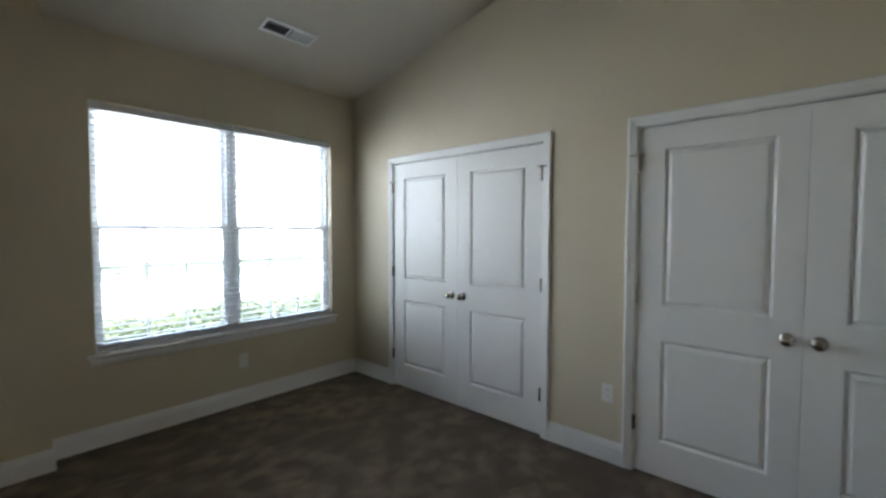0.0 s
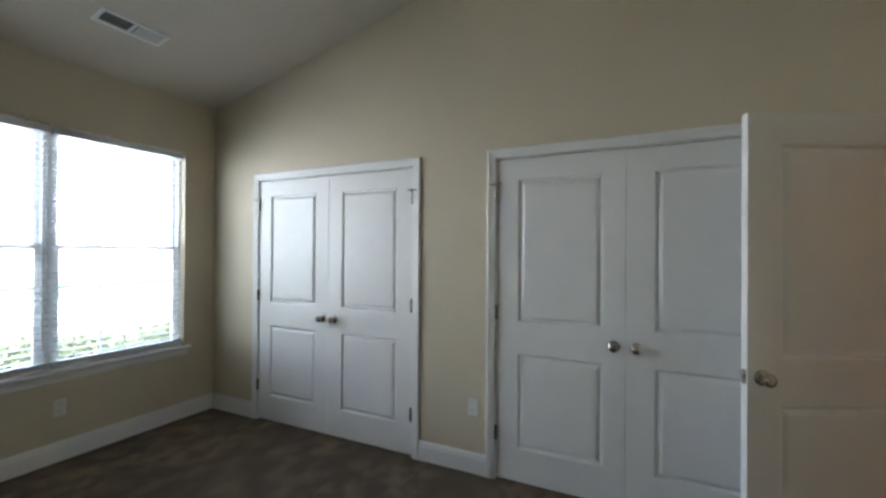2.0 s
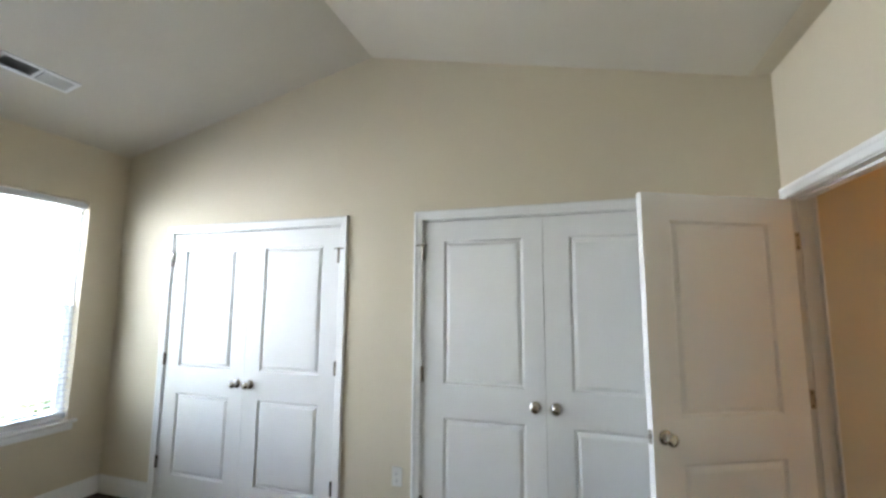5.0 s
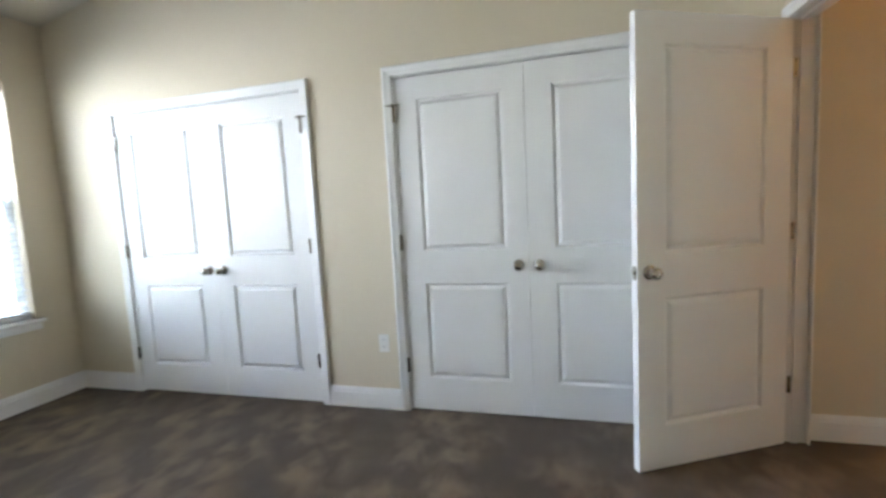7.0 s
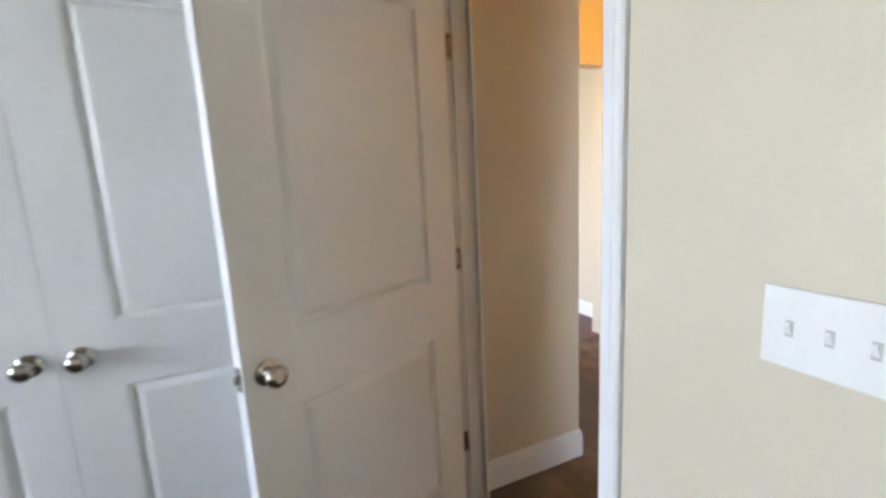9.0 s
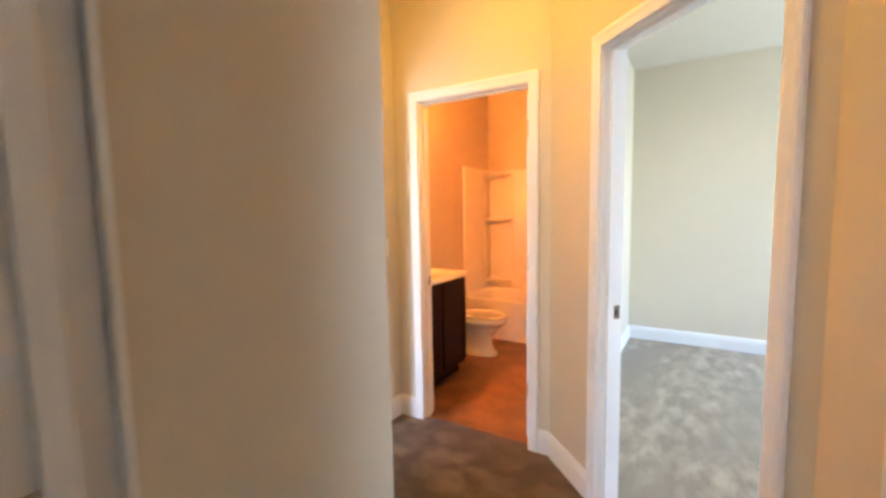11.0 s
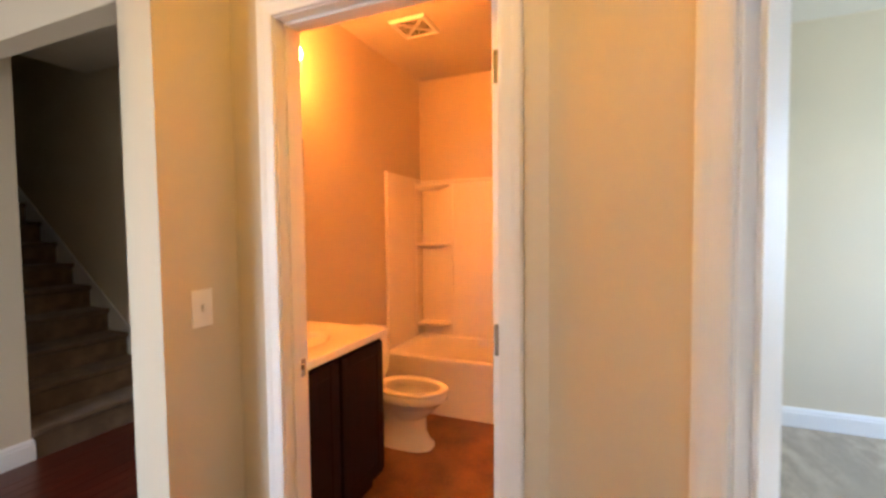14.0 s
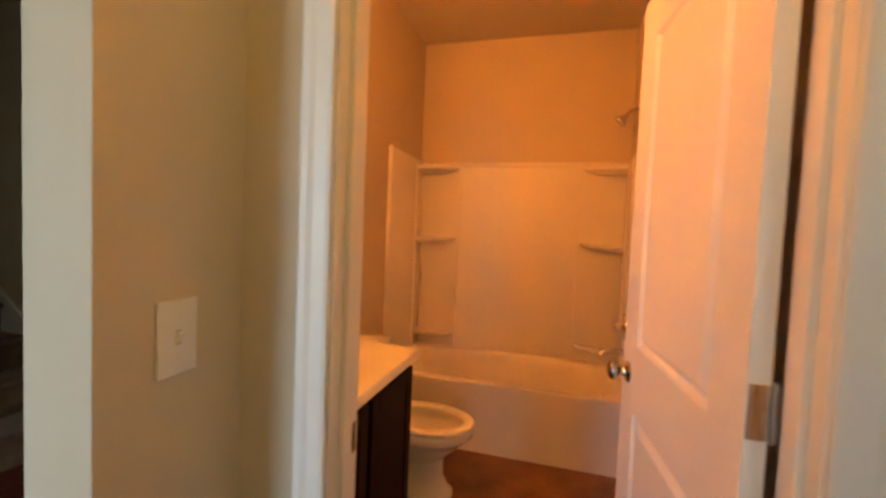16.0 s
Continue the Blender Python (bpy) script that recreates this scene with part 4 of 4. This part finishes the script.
skin(basin, copy)
basin.faces.new(copy[-1])
part("basin", basin, ACRYLIC, tub, "", 35)
skin(bm, rings[:5])
bmesh.ops.delete(bm, geom=[v for ring in rings[5:] for v in ring], context="VERTS")
part("apron", bm, ACRYLIC, tub, "", 35)
bm = bmesh.new()
lathe(bm, [(0, 0), (0.034, 0), (0.032, 0.006), (0, 0.008)], Matrix.Translation(((TX0 + TX1) / 2, TY0 + 0.128, 0.30)) @ pose(0, 0, 0, -80), 20)
part("overflow_plate", bm, CHROME, tub, "round chrome overflow plate", 40)

surround = thing("tub_surround", "white moulded tub surround panels with corner shelves", "tub surround")
S_TOP = 1.842
bm = bmesh.new()
soft_box(bm, TX1 - 0.016, TY0 + 0.018, RIM + 0.002, TX1 - 0.001, TY1 - 0.018, S_TOP - 0.020, 0.004, 2)
soft_box(bm, TX1 - 0.026, TY0 + 0.018, S_TOP - 0.045, TX1 - 0.001, TY1 - 0.018, S_TOP - 0.010, 0.006, 2)
part("back_panel", bm, ACRYLIC, surround, "", 35)
for y0, y1, yin, name in ((TY1 - 0.016, TY1 - 0.001, TY1 - 0.030, "side_panel"), (TY0 + 0.001, TY0 + 0.016, TY0 + 0.030, "side_panel")):
    bm = bmesh.new()
    soft_box(bm, TX0 + 0.075, y0, RIM + 0.002, TX1 - 0.002, y1, S_TOP, 0.004, 2)
    soft_box(bm, TX0 + 0.062, min(y0, yin), RIM + 0.002, TX0 + 0.090, max(y1, yin), S_TOP + 0.004, 0.006, 2)
    part(name, bm, ACRYLIC, surround, "", 35)


def corner_shelves(y, sign):
    """A moulded corner column with three quarter-round shelves."""
    bm = bmesh.new()
    soft_box(bm, TX1 - 0.155, min(y, y + sign * 0.011), RIM + 0.003, TX1 - 0.135, max(y, y + sign * 0.014), S_TOP - 0.03, 0.004, 2)
    soft_box(bm, TX1 - 0.021, min(y + sign * 0.295, y + sign * 0.310), RIM + 0.003, TX1 - 0.012, max(y + sign * 0.295, y + sign * 0.310), S_TOP - 0.03, 0.004, 2)
    part("corner_column", bm, ACRYLIC, surround, "", 35)
    for z in (S_TOP - 0.050, 1.265, 0.55):
        bm = bmesh.new()
        arc = [(TX1 - 0.012, y), (TX1 - 0.012, y + sign * 0.29)]
        arc += [(TX1 - 0.012 - 0.138 * math.sin(a), y + sign * 0.29 * math.cos(a)) for a in [math.pi / 2 * i / 8 for i in range(1, 9)]]
        low = [(TX1 - 0.012 + (px - TX1 + 0.012) * 0.45, y + (py - y) * 0.6) for px, py in arc]
        r = [[bm.verts.new((*p, z - 0.050)) for p in low], [bm.verts.new((*p, z - 0.018)) for p in arc], [bm.verts.new((*p, z)) for p in arc]]
        skin(bm, r)
        bm.faces.new(r[0]), bm.faces.new(r[-1])
        part("corner_shelf", bm, ACRYLIC, surround, "", 35)


corner_shelves(TY1 - 0.016, -1)
corner_shelves(TY0 + 0.016, 1)


def tube(bm, pts, r, seg=12):
    """A bent pipe through points."""
    pts = [Vector(p) for p in pts]
    rings = []
    for i, p in enumerate(pts):
        d = (pts[min(i + 1, len(pts) - 1)] - pts[max(i - 1, 0)]).normalized()
        q = d.to_track_quat("Z", "Y").to_matrix()
        rings.append([bm.verts.new(p + q @ Vector((r * math.cos(2 * math.pi * k / seg), r * math.sin(2 * math.pi * k / seg), 0))) for k in range(seg)])
    skin(bm, rings)
    bm.faces.new(rings[0]), bm.faces.new(rings[-1])


FX = 9.08
shower = thing("shower_head", "chrome shower head on a bent wall arm", "shower head")
bm = bmesh.new()
tube(bm, [(FX, TY0 + 0.001, 2.10), (FX, TY0 + 0.03, 2.11), (FX, TY0 + 0.06, 2.10), (FX, TY0 + 0.085, 2.07)], 0.0095)
lathe(bm, [(0, 0), (0.028, 0), (0.024, 0.010), (0.012, 0.014)], Matrix.Translation((FX, TY0 + 0.001, 2.10)) @ pose(0, 0, 0, -90), 20)
part("arm", bm, CHROME, shower, "", 40)
bm = bmesh.new()
lathe(bm, [(0.012, 0), (0.018, 0.02), (0.036, 0.045), (0.043, 0.058), (0.041, 0.064), (0, 0.064)], Matrix.Translation((FX, TY0 + 0.080, 2.075)) @ pose(0, 0, 0, 180 + 42), 20)
part("head", bm, CHROME, shower, "", 40)
mixer = thing("tub_faucet", "chrome tub spout and single mixer handle", "faucet")
bm = bmesh.new()
lathe(bm, [(0, 0), (0.075, 0), (0.072, 0.008), (0.030, 0.012), (0, 0.012)], Matrix.Translation((FX, TY0 + 0.016, 0.76)) @ pose(0, 0, 0, -90), 24)
part("escutcheon", bm, CHROME, mixer, "", 40)
bm = bmesh.new()
lathe(bm, [(0.020, 0.0), (0.022, 0.03), (0.026, 0.05), (0.022, 0.062), (0, 0.064)], Matrix.Translation((FX, TY0 + 0.027, 0.76)) @ pose(0, 0, 0, -90), 20)
part("handle", bm, CHROME, mixer, "", 40)
bm = bmesh.new()
tube(bm, [(FX, TY0 + 0.016, 0.60), (FX, TY0 + 0.08, 0.60), (FX, TY0 + 0.13, 0.592), (FX, TY0 + 0.15, 0.575)], 0.024, 16)
part("spout", bm, CHROME, mixer, "", 40)

# ---- stairs ----
stairs = thing("staircase", "carpeted staircase climbing between two walls", "stairs")
RISE, RUN = 0.187, 0.242
SX0, SX1 = 7.204, 8.050
bm = bmesh.new()
tread = [(0.0, -0.004), (0.0, RISE - 0.045), (-0.022, RISE - 0.034), (-0.028, RISE - 0.018), (-0.022, RISE - 0.004), (-0.008, RISE), (RUN + 0.004, RISE), (RUN + 0.004, -0.004)]
prism(bm, [(y, z) for y, z in tread], "x", SX0, SX1)
step = part("step", bm, STAIRCARPET, stairs, "", 50)
step.location = (0, STAIR_Y, 0)
for k in range(1, 14):
    shared("step", step.data, stairs, pose(0, STAIR_Y + RUN * k, RISE * k))
bm = bmesh.new()
prism(bm, [(STAIR_Y - 0.03, 0.0), (STAIR_Y + RUN * 14, RISE * 14), (STAIR_Y + RUN * 14, RISE * 14 + 0.26), (STAIR_Y + 0.03, 0.28), (STAIR_Y - 0.03, 0.22)], "x", SX1 + 0.0005, SX1 + 0.0135)
skirt = part("skirt_board", bm, WHITE, stairs, "white painted skirt board")

# ---- outside the window ----
bm = bmesh.new()
g = [bm.verts.new(p) for p in ((-900, -900, -0.45), (900, -900, -0.45), (900, 900, -0.45), (-900, 900, -0.45))]
bm.faces.new(g)
structure("ground", bm, GRASS, "green lawn outside")
# added bright slab, not a known drive: whitens the view outside
bm = bmesh.new()
box(bm, -16.0, -14.0, -0.5, -6.2, 18.0, -0.43)
structure("pavement", bm, PALE_GROUND, "added pale ground slab that brightens the window view")
bm = bmesh.new()
rnd = random.Random(4)
for k in range(24000):
    y = rnd.uniform(-4.5, 6.5)
    p = Vector((-4.7 + rnd.gauss(0, 0.25), y, -0.45 + (0.50 + 0.05 * math.sin(y * 2.3) + rnd.uniform(-0.06, 0.06)) * math.sqrt(rnd.uniform(0.02, 1))))
    d = Vector((rnd.gauss(0, 1), rnd.gauss(0, 1), rnd.gauss(0, 0.6))).normalized() * 0.034
    e = d.cross(Vector((rnd.gauss(0, 1), rnd.gauss(0, 1), 1))).normalized() * 0.02
    bm.faces.new([bm.verts.new(p + q) for q in (-d, e, d, -e)])
tagged(finish("hedge", bm, HEDGE), "low green hedge outside the window", "hedge", kind="stuff")

# ---- foyer floor boards ----
floor_foyer = bpy.data.objects["floor_foyer"]
bm = bmesh.new()
box(bm, 0, 0, -0.0139, 1.195, 0.0885, -0.0022)
for v in bm.verts:
    if v.co.z > -0.005:
        v.co.x += 0.001 if v.co.x < 0.5 else -0.001
        v.co.y += 0.001 if v.co.y < 0.04 else -0.001
board = part("plank", bm, PLANK, floor_foyer)
rnd = random.Random(9)
y, first = 1.142, True
while y < 3.10:
    x = 4.3 - rnd.uniform(0, 1.2)
    while x < 8.2:
        if x > 3.95 and x + 1.2 < 8.34 and not (x < 5.3 and y < 1.24):
            if first:
                board.location, first = (x, y, 0), False
            else:
                shared("plank", board.data, floor_foyer, pose(x, y, 0))
        x += 1.2
    y += 0.09
